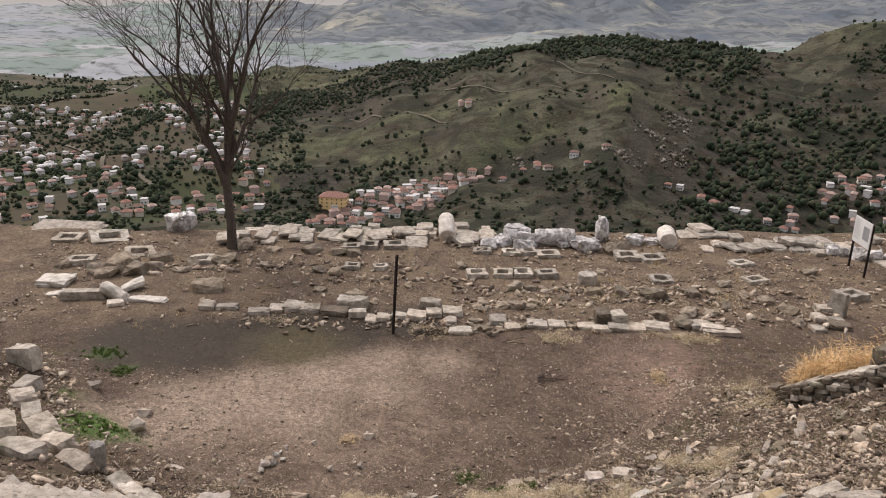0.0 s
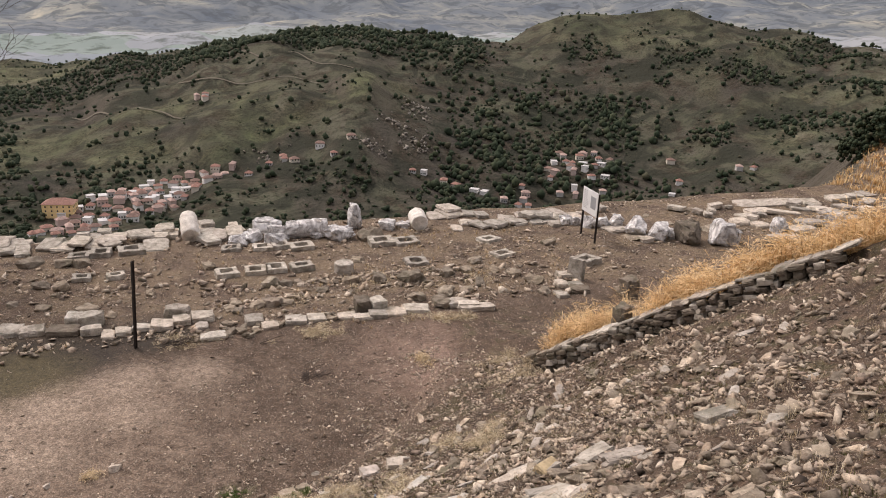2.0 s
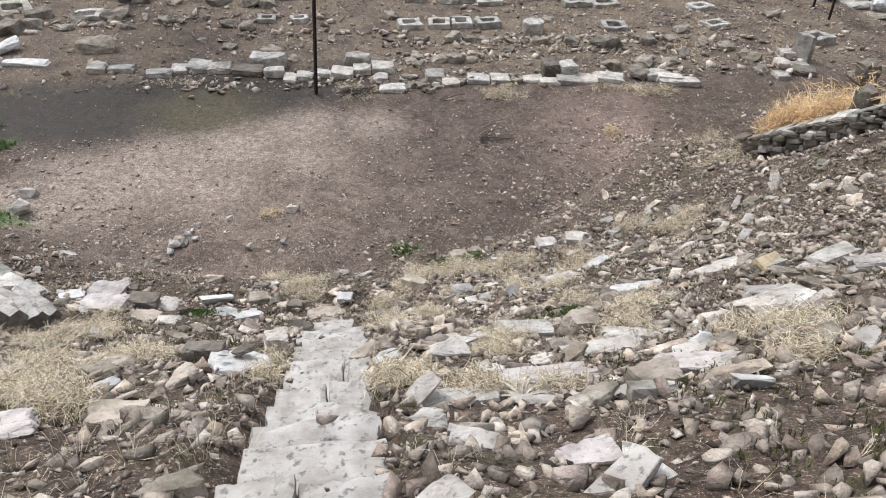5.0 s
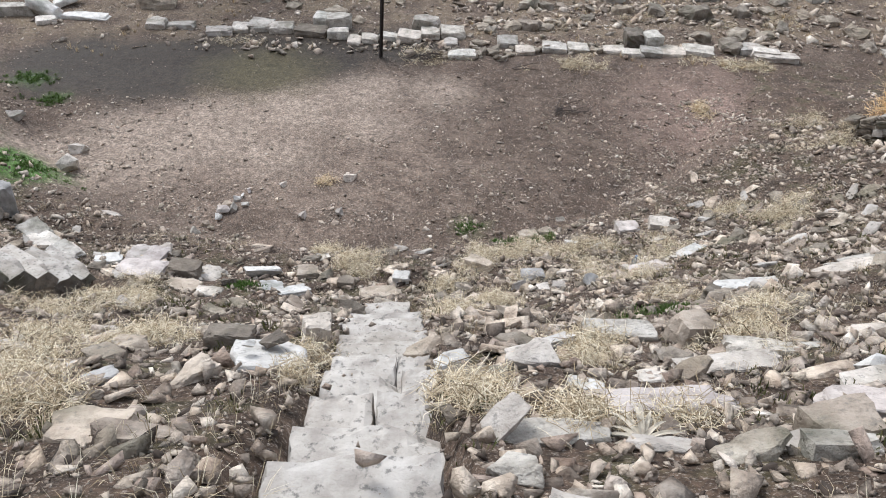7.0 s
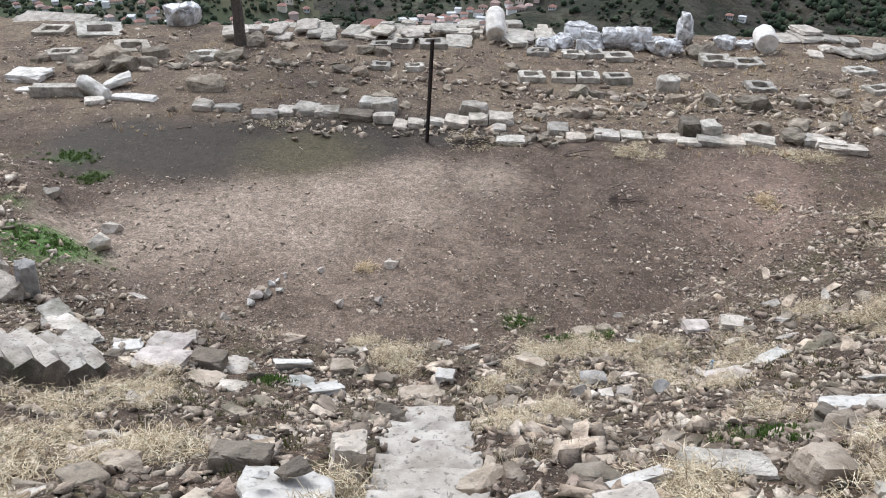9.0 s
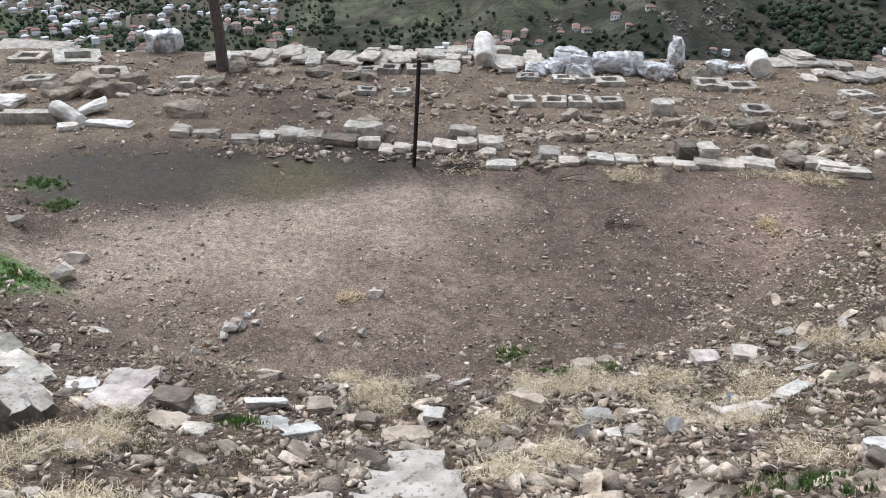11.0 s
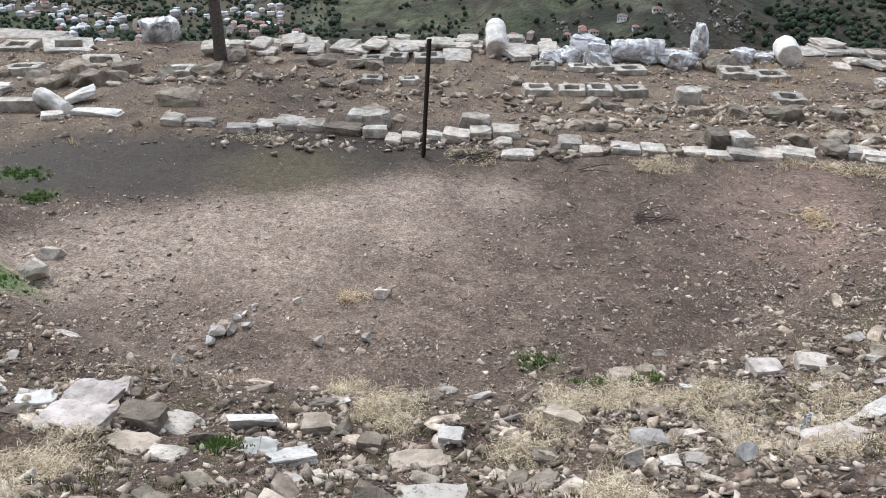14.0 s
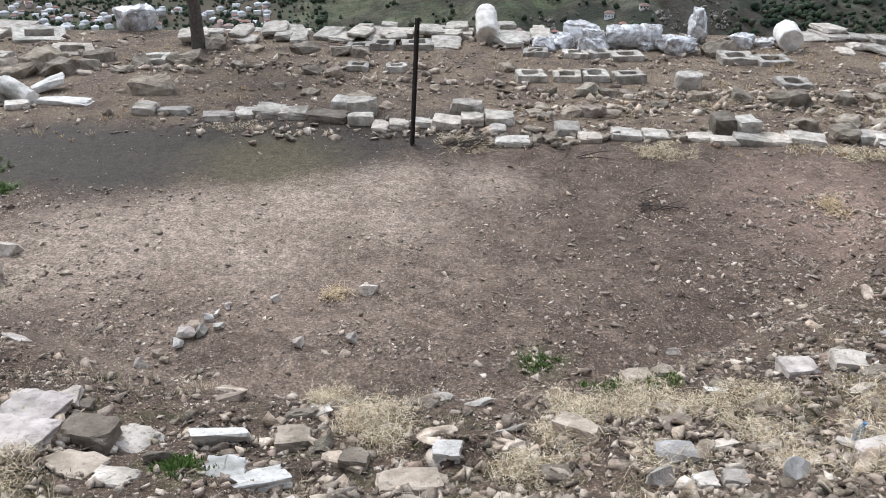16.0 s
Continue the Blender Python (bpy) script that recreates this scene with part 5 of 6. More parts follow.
strew("rubble", SMALL, x[coarse], y[coarse], size[coarse], MAT_RUBBLE, "broken brown and grey stones strewn over the slope", "rubble")
CHIPS = [arrays(hull_bm(640 + k, 6, (1.25, 0.8 + 0.08 * (k % 4), 0.5 + 0.1 * (k % 3)))) for k in range(10)]
strew("fine_rubble", CHIPS, x[fine], y[fine], size[fine], MAT_RUBBLE, "small broken stones strewn over the slope", "rubble")
x2, y2 = scatter(50000, (-5.5, 7.5, -19.2, -8.4))
keep = (np.hypot(x2, y2) > 8.5) & ~on_stairs(x2, y2) & (off_wall(x2, y2) < -0.1) & (nr.rand(len(x2)) < 0.25 + 0.75 * ease(0.3, 0.7, wobble(x2, y2, 0.5)))
x2, y2 = x2[keep], y2[keep]
strew("slope_gravel", CHIPS, x2, y2, np.clip(nr.lognormal(-3.95, 0.45, len(x2)), 0.01, 0.06), MAT_RUBBLE, "coarse gravel and stone chips over the slope", "gravel", 0.1, 0.8)
x2, y2 = scatter(18000, (-5.5, 9.5, -20, -9.2))
keep = (np.hypot(x2, y2) > 9.4) & ~on_stairs(x2, y2) & (off_wall(x2, y2) < -0.15) & (nr.rand(len(x2)) < 0.2 + 0.5 * ease(0.6, 1.5, x2) + 0.35 * ease(0.5, 0.75, wobble(x2, y2, 0.8)))
x2, y2 = x2[keep], y2[keep]
strew("slope_rubble", SMALL, x2, y2, np.clip(nr.lognormal(-2.75, 0.42, len(x2)), 0.035, 0.19), MAT_RUBBLE, "fist-sized broken pale stones over the slope", "rubble", 0.15, 0.75)
for i in big:
    if -0.9 < x[i] < 1.1 and -16.2 < y[i] < -14.0:
        continue
    s = size[i]
    tx, ty = tilt_of(x[i], y[i])
    round_turn = math.degrees(math.atan2(y[i], x[i])) + 90 + rnd.gauss(0, 28)
    ob = placed("rubble_stone", LONG[i % 12] if i % 5 < 3 else ROCKS[i % 14], x[i], y[i], (s * 1.2, s * 0.95, s * 0.8), round_turn, (tx * 0.4 + rnd.uniform(-16, 16), ty * 0.4 + rnd.uniform(-16, 16)), -0.1 * s)
    tagged(ob, "broken brown-grey stone in the rubble slope", "stone", "stones in the rubble slope")

x, y = scatter(68000, (-13, 14, -9.5, 11))
rad = np.hypot(x, y)
dens = 0.24 + 0.55 * ease(5.2, 8.2, rad) * (y < 0) + 0.4 * ease(0.5, 4.5, x) * (y < -0.6) + 0.22 * (y > 0.3)
keep = nr.rand(len(x)) < dens * (0.35 + 0.9 * wobble(x, y, 0.8)) * (1 - 0.75 * ease(-2.6, -1.6, y) * ease(1.0, -0.5, x) * (y < 1.2))
x, y = x[keep], y[keep]
strew("pebbles", CHIPS, x, y, np.clip(nr.lognormal(-3.45, 0.55, len(x)), 0.014, 0.13) * (1 + 0.3 * ease(-1, 2, x) * (y < -2)), MAT_PEBBLE, "small stones and gravel strewn on bare soil", "gravel", 0.02, 0.7)
x, y = scatter(24000, (-9, 9, -9.6, -2.2))
rad = np.hypot(x, y)
keep = nr.rand(len(x)) < (0.22 + 0.5 * ease(5.4, 8.4, rad) + 0.20 * ease(1, 6, x)) * ease(0.3, 0.75, wobble(x, y, 0.55))
x, y = x[keep], y[keep]
strew("floor_stones", SMALL, x, y, np.clip(nr.lognormal(-3.05, 0.5, len(x)), 0.03, 0.17), MAT_RUBBLE, "fist-sized stones strewn at the rim of the floor", "rubble", 0.02, 0.65)
x, y = scatter(10500, (-14, 34, 0.4, 10.8))
keep = nr.rand(len(x)) < 0.30 + 0.75 * ease(0.4, 0.65, wobble(x, y, 1.7))
x, y = x[keep], y[keep]
strew("terrace_stones", SMALL, x, y, np.clip(nr.lognormal(-2.6, 0.55, len(x)), 0.03, 0.28), MAT_RUBBLE, "loose brown stones strewn over the terrace", "rubble", 0.1)


# smaller stones left along the old rows of blocks
rows = ((2.0, 11.0, 3.75, 0.22, 230), (2.0, 9.5, 2.55, 0.22, 150), (-9.0, 0.5, 6.3, 0.4, 170), (-3.5, 10.5, 0.75, 0.3, 170), (9.5, 14.5, 2.0, 0.9, 170), (-1.0, 12.0, 9.6, 0.5, 150), (-2.5, 3.0, 4.9, 0.25, 60))
x2 = np.concatenate([nr.uniform(a, b, n) for a, b, c, w, n in rows])
y2 = np.concatenate([nr.normal(c, w, n) for a, b, c, w, n in rows])
strew("row_stones", SMALL, x2, y2, np.clip(nr.lognormal(-1.85, 0.42, len(x2)), 0.07, 0.36), MAT_RUBBLE, "pale broken stones along rows of cut blocks", "rubble", 0.12, 0.7)


def blades(name, x, y, tall, spread, per, material, label, category, thick=0.004, droop=0.5):
    """Tufts of thin bent blades, two triangles wide each."""
    z = height(x, y)
    n = len(x)
    cx, cy, cz = np.repeat(x, per), np.repeat(y, per), np.repeat(z, per)
    t, sp = np.repeat(tall, per), np.repeat(spread, per)
    a, u = nr.uniform(0, 6.283, n * per), nr.rand(n * per)
    lean = nr.uniform(0.1, 1.0, n * per) * droop
    h = t * nr.uniform(0.45, 1.0, n * per)
    bx, by = cx + np.cos(a) * sp * u * 0.7, cy + np.sin(a) * sp * u * 0.7
    px, py = -np.sin(a) * thick, np.cos(a) * thick
    m1 = np.stack([bx + np.cos(a) * h * lean * 0.35, by + np.sin(a) * h * lean * 0.35, cz + h * 0.6], -1)
    tip = np.stack([bx + np.cos(a + 0.4) * h * lean * 1.1, by + np.sin(a + 0.4) * h * lean * 1.1, cz + h * (1.0 - 0.35 * lean)], -1)
    p = np.stack([px, py, px * 0], -1)
    b = np.stack([bx, by, cz - 0.02], -1)
    V = np.stack([b - p, b + p, m1 + p * 0.8, m1 - p * 0.8, tip], 1).reshape(-1, 3)
    k = np.arange(n * per)[:, None] * 5
    F = np.concatenate([k + [0, 1, 2], k + [0, 2, 3], k + [3, 2, 4]])
    return tagged(fused(name, [(V, F, Matrix.Identity(4))], material), label, category, kind="stuff")


def tangle(name, x, y, reach, tall, per, material, label, category, thick=0.003):
    """Heaps of thin curled stems that cross one another in all directions."""
    z = height(x, y)
    n = len(x) * per
    R, T = np.repeat(reach, per), np.repeat(tall, per)
    a, b = nr.uniform(0, 6.283, n), nr.uniform(0, 6.283, n)
    u = np.sqrt(nr.rand(n))
    hgt = T * (1 - 0.8 * u * u) * nr.rand(n)
    p0 = np.stack([np.repeat(x, per) + np.cos(a) * R * u, np.repeat(y, per) + np.sin(a) * R * u, np.repeat(z, per) + hgt], -1)
    step = R * nr.uniform(0.25, 0.7, n)
    rise = nr.normal(0.1, 0.45, n) * step
    p1 = p0 + np.stack([np.cos(b) * step, np.sin(b) * step, rise], -1)
    b2 = b + nr.normal(0, 0.9, n)
    p2 = p1 + np.stack([np.cos(b2) * step * 0.8, np.sin(b2) * step * 0.8, rise * 0.3 - 0.3 * step], -1)
    w = np.stack([-np.sin(b) * thick, np.cos(b) * thick, nr.normal(0, 0.6, n) * thick], -1)
    V = np.stack([p0 - w, p0 + w, p1 + w, p1 - w, p2], 1).reshape(-1, 3)
    k = np.arange(n)[:, None] * 5
    F = np.concatenate([k + [0, 1, 2], k + [0, 2, 3], k + [3, 2, 4]])
    return tagged(fused(name, [(V, F, Matrix.Identity(4))], material), label, category, kind="stuff")


x, y = scatter(11000, (-13, 12.5, -24, -7.5))
rad = np.hypot(x, y)
tuft = wobble(x + 9, y, 1.1) * 0.6 + wobble(x, y + 5, 0.45) * 0.4
keep = (rad > 8.2) & ~on_stairs(x, y) & (off_wall(x, y) < -0.1) & (nr.rand(len(x)) < ease(0.54, 0.74, tuft + 0.04 * (rad < 10.2)) * 0.7)
x, y = x[keep], y[keep]
blades("dry_grass", x, y, nr.uniform(0.05, 0.17, len(x)), nr.uniform(0.05, 0.18, len(x)), 15, MAT_HAY, "matted dry straw-coloured grass between stones", "dry grass", 0.0014, 1.5)
# thick tangles by the stairs and along the rim
spots = [(-0.19, -9.25, 0.34), (-0.11, -9.37, 0.34), (0.13, -9.52, 0.34), (-0.05, -9.08, 0.34), (-0.21, -9.04, 0.34), (2.02, -8.79, 0.3), (2.39, -8.9, 0.3), (1.74, -8.65, 0.3), (1.74, -9.31, 0.3), (3.24, -9.47, 0.34), (3.12, -9.06, 0.34), (2.51, -8.76, 0.34), (2.66, -8.54, 0.34), (2.27, -9.13, 0.34), (2.94, -9.06, 0.34), (3.5, -9.12, 0.36), (4.34, -9.46, 0.36), (4.32, -9.96, 0.36), (4.3, -9.25, 0.36), (3.9, -10.43, 0.36), (3.31, -9.91, 0.36), (3.5, -9.25, 0.36), (-0.64, -8.59, 0.2), (-0.62, -7.95, 0.2), (-2.69, -10.87, 0.34), (-2.69, -10.47, 0.34), (1.21, -10.17, 0.25), (1.17, -10.22, 0.25), (-2.87, -11.4, 0.36), (-3.08, -12.32, 0.36), (-2.28, -12.28, 0.36), (-2.97, -11.29, 0.36)]
spots += [(-2.61, -11.37, 0.36), (-2.7, -12.58, 0.36), (-2.04, -13.97, 0.34), (-1.73, -14.66, 0.34), (-1.74, -14.63, 0.34), (-2.23, -13.93, 0.34), (-1.75, -14.97, 0.34), (-1.32, -14.33, 0.3), (-1.19, -14.12, 0.3), (-2.16, -13.32, 0.3), (-1.17, -14.08, 0.3), (-1.56, -15.23, 0.28), (-1.2, -15.66, 0.28), (-1.02, -15.83, 0.28), (1.65, -11.93, 0.26), (1.14, -12.54, 0.26), (1.7, -11.91, 0.26), (1.21, -12.89, 0.26), (1.85, -15.0, 0.22), (1.94, -14.53, 0.22), (2.07, -14.44, 0.22), (3.56, -13.91, 0.3), (2.98, -14.61, 0.3), (3.35, -14.15, 0.3), (3.15, -14.61, 0.3), (0.13, -14.64, 0.14), (0.17, -15.23, 0.14), (1.05, -16.0, 0.18), (1.05, -15.88, 0.18), (8.22, -5.26, 0.4), (8.62, -5.21, 0.4), (8.53, -6.25, 0.4)]
spots += [(8.05, -6.26, 0.4), (5.81, -8.18, 0.35), (5.88, -8.23, 0.35), (6.04, -9.56, 0.35), (6.38, -9.08, 0.35), (1.55, -9.76, 0.3), (3.57, -11.11, 0.3), (3.21, -10.56, 0.3), (3.37, -12.52, 0.3), (2.3, -10.29, 0.3), (-3.35, -10.56, 0.34), (-3.12, -10.88, 0.34), (-2.46, -11.36, 0.34), (1.55, -16.17, 0.2), (1.52, -16.11, 0.2), (2.09, -15.93, 0.2), (3.43, -16.31, 0.22), (4.14, -15.37, 0.22), (3.96, -15.65, 0.22), (3.62, -15.49, 0.22), (6.58, -8.63, 0.3), (6.18, -8.9, 0.3), (6.13, -9.0, 0.3), (8.86, -5.88, 0.34), (9.51, -3.56, 0.34), (8.62, -6.29, 0.34)]
x = np.concatenate([nr.normal(a, s * 0.46, 17) for a, b, s in spots])
y = np.concatenate([nr.normal(b, s * 0.46, 17) for a, b, s in spots])
keep = ~on_stairs(x, y)
x, y = x[keep], y[keep]
tangle("dry_tangles", x, y, nr.uniform(0.05, 0.16, len(x)), nr.uniform(0.07, 0.27, len(x)), 46, MAT_HAY, "thick tangles of dry pale weeds", "dry weeds", 0.0015)
# tall golden weeds behind the dry stone wall
s = np.concatenate([nr.normal(c, w, n) for c, w, n in ((0.45, 0.15, 30), (1.15, 0.2, 34), (3.0, 0.35, 60), (4.3, 0.4, 56), (5.8, 0.45, 56), (7.2, 0.5, 56), (8.6, 0.4, 34))])
q = nr.gamma(2.2, 0.3, len(s)) + 0.25
x, y = 9 + 0.52 * s + 0.85 * q, -5.8 - 0.85 * s + 0.52 * q
tangle("golden_weeds", x, y, nr.uniform(0.18, 0.36, len(x)), nr.uniform(0.45, 1.15, len(x)), 80, MAT_GOLD, "tall golden dry weeds behind the stone wall", "dry weeds", 0.0045)
blades("golden_stalks", x, y, nr.uniform(0.5, 1.1, len(x)), nr.uniform(0.12, 0.35, len(x)), 14, MAT_GOLD, "golden dry stalks behind the stone wall", "dry weeds", 0.004, 0.9)
x, y = nr.normal(7.25, 0.1, 9), nr.normal(-2.8, 0.1, 9)
tangle("golden_tuft", x, y, nr.uniform(0.12, 0.25, 9), nr.uniform(0.12, 0.3, 9), 60, MAT_STRAW, "single dry golden weed bush on the path", "dry weed", 0.004)
x, y = nr.normal(-0.95, 0.1, 8), nr.normal(-5.7, 0.08, 8)
tangle("pale_tuft", x, y, nr.uniform(0.1, 0.18, 8), nr.uniform(0.06, 0.15, 8), 40, MAT_STRAW, "small pale dry tuft on bare soil", "dry weed", 0.003)
x = np.concatenate([nr.normal(a, 0.28 * c, int(60 * c)) for a, b, c in ((-6.40, -6.08, 1.35), (1.75, -7.3, 0.35), (2.6, -8.3, 1.0), (-8.1, -1.3, 1.0), (-7.3, -2.3, 0.8), (3.2, -13.2, 0.8), (-1.5, -10.2, 0.6))])
y = np.concatenate([nr.normal(b, 0.2 * c, int(60 * c)) for a, b, c in ((-6.40, -6.08, 1.35), (1.75, -7.3, 0.35), (2.6, -8.3, 1.0), (-8.1, -1.3, 1.0), (-7.3, -2.3, 0.8), (3.2, -13.2, 0.8), (-1.5, -10.2, 0.6))])
blades("green_growth", x, y, nr.uniform(0.02, 0.07, len(x)), nr.uniform(0.06, 0.16, len(x)), 30, MAT_GREEN, "low fresh green plants on damp soil", "green plants", 0.006, 1.0)
# weeds among the stones of the terrace
x, y = scatter(1800, (-12, 15, -0.6, 9))
keep = nr.rand(len(x)) < ease(0.55, 0.75, wobble(x + 3, y, 1.5)) * (0.3 + 0.7 * ease(4, 8, x))
x, y = x[keep], y[keep]
blades("terrace_weeds", x, y, nr.uniform(0.06, 0.22, len(x)), nr.uniform(0.05, 0.15, len(x)), 14, MAT_STRAW, "sparse dry weeds among terrace stones", "dry weeds", 0.005, 1.0)
weeds = [(4.6, -0.33), (4.8, -0.61), (4.51, -0.52), (4.96, -0.23), (5.21, -0.49), (5.34, 0.1), (5.3, -0.37), (6.88, 3.0), (7.56, 3.08), (7.88, 3.26), (7.51, 3.73), (7.36, 3.84), (1.16, -0.21), (1.48, 0.06), (0.82, 0.38), (1.54, 0.1), (8.0, -0.09), (8.15, -0.28), (8.6, -0.19), (8.78, -0.46), (-4.15, 0.99), (-3.45, 1.08), (4.69, 2.61), (4.64, 2.2), (8.88, -0.29), (8.99, -0.43), (9.33, -0.33), (11.19, 2.82), (11.1, 2.28), (11.17, 3.12), (11.03, 2.53), (9.42, 2.31), (9.28, -0.4), (9.43, -0.53), (9.21, -0.49)]
x = np.concatenate([nr.normal(a, 0.28, 7) for a, b in weeds])
y = np.concatenate([nr.normal(b, 0.14, 7) for a, b in weeds])
tangle("terrace_straw", x, y, nr.uniform(0.08, 0.2, len(x)), nr.uniform(0.05, 0.16, len(x)), 34, MAT_HAY, "dry straw matted round terrace stones", "dry weeds", 0.003)
x, y = nr.uniform(36, 58, 1100), nr.uniform(3, 15, 1100)
blades("knoll_grass", x, y, nr.uniform(0.25, 0.6, 1100), nr.uniform(0.2, 0.5, 1100), 12, MAT_GOLD, "golden dry grass covering a knoll", "dry grass", 0.02, 0.9)


def stick_pile(cx, cy, n, seed, label):
    r = random.Random(seed)
    base = new("dead_branch")
    for _ in range(n):
        bm = bmesh.new()
        a, l = r.gauss(0.6, 0.5), r.uniform(0.25, 0.9)
        p = Vector((cx + r.gauss(0, 0.18), cy + r.gauss(0, 0.1), 0))
        p.z = ground_at(p.x, p.y) + r.uniform(0.01, 0.06)
        pts = [p + Vector((math.cos(a) * l * u + r.gauss(0, 0.02), math.sin(a) * l * u + r.gauss(0, 0.02), 0.05 * math.sin(u * 3))) for u in (0, 0.33, 0.66, 1)]
        tube(bm, pts, [0.012, 0.011, 0.008, 0.004], 5)
        part("stick", bm, MAT_TWIG, base)
    return tagged(base, label, "dead branch")


stick_pile(4.1, -3.0, 14, 8, "dry dead branch lying on bare soil")
stick_pile(1.0, -0.15, 18, 9, "heap of dry twigs beside cut blocks")
stick_pile(3.2, -0.75, 4, 12, "thin dry stick on bare soil")


def dead_rosette(x, y):
    """Withered rosette of long stiff leaves bent outwards."""
    r = random.Random(61)
    base = new("dead_rosette")
    base.matrix_world = pose(x, y, ground_at(x, y) + 0.02)
    for k in range(26):
        a, l = 2 * math.pi * k / 26 + r.gauss(0, 0.15), r.uniform(0.16, 0.32)
        up = r.uniform(0.25, 0.8)
        bm = bmesh.new()
        side = Vector((-math.sin(a), math.cos(a), 0))
        rows = []
        for i in range(6):
            u = i / 5
            p = Vector((math.cos(a) * l * u, math.sin(a) * l * u, l * (up * u - 0.75 * u * u)))
            half = 0.009 * (1 - u) ** 0.6 * (0.6 + 0.8 * min(u * 3, 1)) + 0.001
            rows.append([bm.verts.new(p - side * half), bm.verts.new(p - Vector((0, 0, half * 0.5))), bm.verts.new(p + side * half)])
        for one, two in zip(rows, rows[1:]):
            for j in range(2):
                bm.faces.new((one[j], one[j + 1], two[j + 1], two[j]))
        part("leaf", bm, MAT_DRYLEAF, base)
    return tagged(base, "withered grey rosette plant among rubble stones", "dead plant")


MAT_DRYLEAF = plain_paint("withered_leaf", (0.42, 0.37, 0.29), 0.9, 0, 0.4, 22)
dead_rosette(1.72, -16.36)


def plastic_bottle(x, y):
    """A small clear bottle standing between the stones."""
    t = Tree("clear_plastic", 0.12, 0.5)
    t.b.inputs["Transmission Weight"].default_value = 0.85
    clear = t.done(t.ramp(t.noise(20, 3), (0.3, (0.72, 0.80, 0.88)), (0.7, (0.85, 0.90, 0.95))))
    base = new("plastic_bottle")
    base.matrix_world = pose(x, y, ground_at(x, y) + 0.02, 4, 6, 0)
    bm = bmesh.new()
    rings = []
    for rad, z in ((0.0, 0.004), (0.028, 0.0), (0.032, 0.01), (0.031, 0.06), (0.029, 0.065), (0.032, 0.07), (0.032, 0.13), (0.026, 0.16), (0.013, 0.185), (0.012, 0.2)):
        rings.append([bm.verts.new((math.cos(0.5236 * k) * max(rad, 0.001), math.sin(0.5236 * k) * max(rad, 0.001), z)) for k in range(12)])
    for one, two in zip(rings, rings[1:]):
        for k in range(12):
            bm.faces.new((one[k], one[(k + 1) % 12], two[(k + 1) % 12], two[k]))
    part("body", bm, clear, base)
    bm = bmesh.new()
    bmesh.ops.create_cone(bm, cap_ends=True, segments=14, radius1=0.015, radius2=0.0145, depth=0.018, matrix=Matrix.Translation((0, 0, 0.205)))
    part("cap", bm, plain_paint("blue_cap", (0.10, 0.22, 0.42), 0.5, 0, 0.1, 20), base, "blue screw cap")
    return tagged(base, "small clear plastic bottle standing among dry weeds", "bottle")


plastic_bottle(3.72, -10.3)
# a short line of stones across the floor
for k, (x, y) in enumerate(((-3.0, -7.36), (-2.86, -7.12), (-2.69, -6.95), (-2.64, -6.76), (-2.48, -6.65), (-2.58, -6.6), (-2.45, -6.36), (-2.29, -6.07), (-2.29, -6.55), (-2.75, -7.25), (-2.38, -6.25))):
    w = (0.2, 0.15, 0.18, 0.24, 0.21, 0.22, 0.17, 0.13, 0.15, 0.13, 0.12)[k]
    ob = placed("loose_stone", stone_shape("rock", ("grey", "tan", "white", "rose")[k % 4], k), x, y, (w, w * 0.8, w * 0.75), None, (0, 0), 0.01)
    tagged(ob, "small pale stone in a short line on bare soil", "stone", "line of stones on the floor")


# clods of dark earth and low moss on the slope
MAT_CLOD = plain_paint("dark_earth", (0.048, 0.035, 0.026), 0.97, 0, 0.5, 7)
MAT_MOSS = leaf_like("dull_moss", (0.0, (0.05, 0.055, 0.018)), (0.5, (0.10, 0.10, 0.035)), (1.0, (0.15, 0.13, 0.06)))
x, y = scatter(8000, (-7, 10, -20, -7.8))
keep = (np.hypot(x, y) > 8.6) & ~on_stairs(x, y) & (off_wall(x, y) < -0.15) & (nr.rand(len(x)) < 0.6)
x, y = x[keep], y[keep]
strew("soil_clods", TINY, x, y, np.clip(nr.lognormal(-2.9, 0.5, len(x)), 0.03, 0.16), MAT_CLOD, "crumbled clods of dark earth between stones", "soil", 0.0, 0.6)
x, y = scatter(4600, (-6, 9, -20, -8.2))
keep = (np.hypot(x, y) > 8.4) & ~on_stairs(x, y) & (off_wall(x, y) < -0.1) & (nr.rand(len(x)) < ease(0.52, 0.72, wobble(x - 4, y + 2, 0.9) * 0.7 + wobble(x, y, 0.4) * 0.3))
x, y = x[keep], y[keep]
blades("dull_moss", x, y, nr.uniform(0.02, 0.06, len(x)), nr.uniform(0.06, 0.15, len(x)), 16, MAT_MOSS, "low dull green growth between stones", "moss", 0.004, 1.4)

ob = placed("dark_stub", DARKS[2], 10.55, -6.85, (0.36, 0.36, 0.75), 20, (3, -3), 0.1)
tagged(ob, "dark stone stub standing among golden weeds", "stone stub")
ob = placed("yellow_stone", keep_mesh(block_bm(158, 0.03, 3, 0.05), "block", plain_paint("yellow_stone", (0.50, 0.40, 0.25), 0.9, 0, 0.3, 14)), 5.05, -13.4, (0.34, 0.22, 0.13), 25, (22, 4), 0.0)
tagged(ob, "yellowish cut stone lying tilted on rubble", "stone")


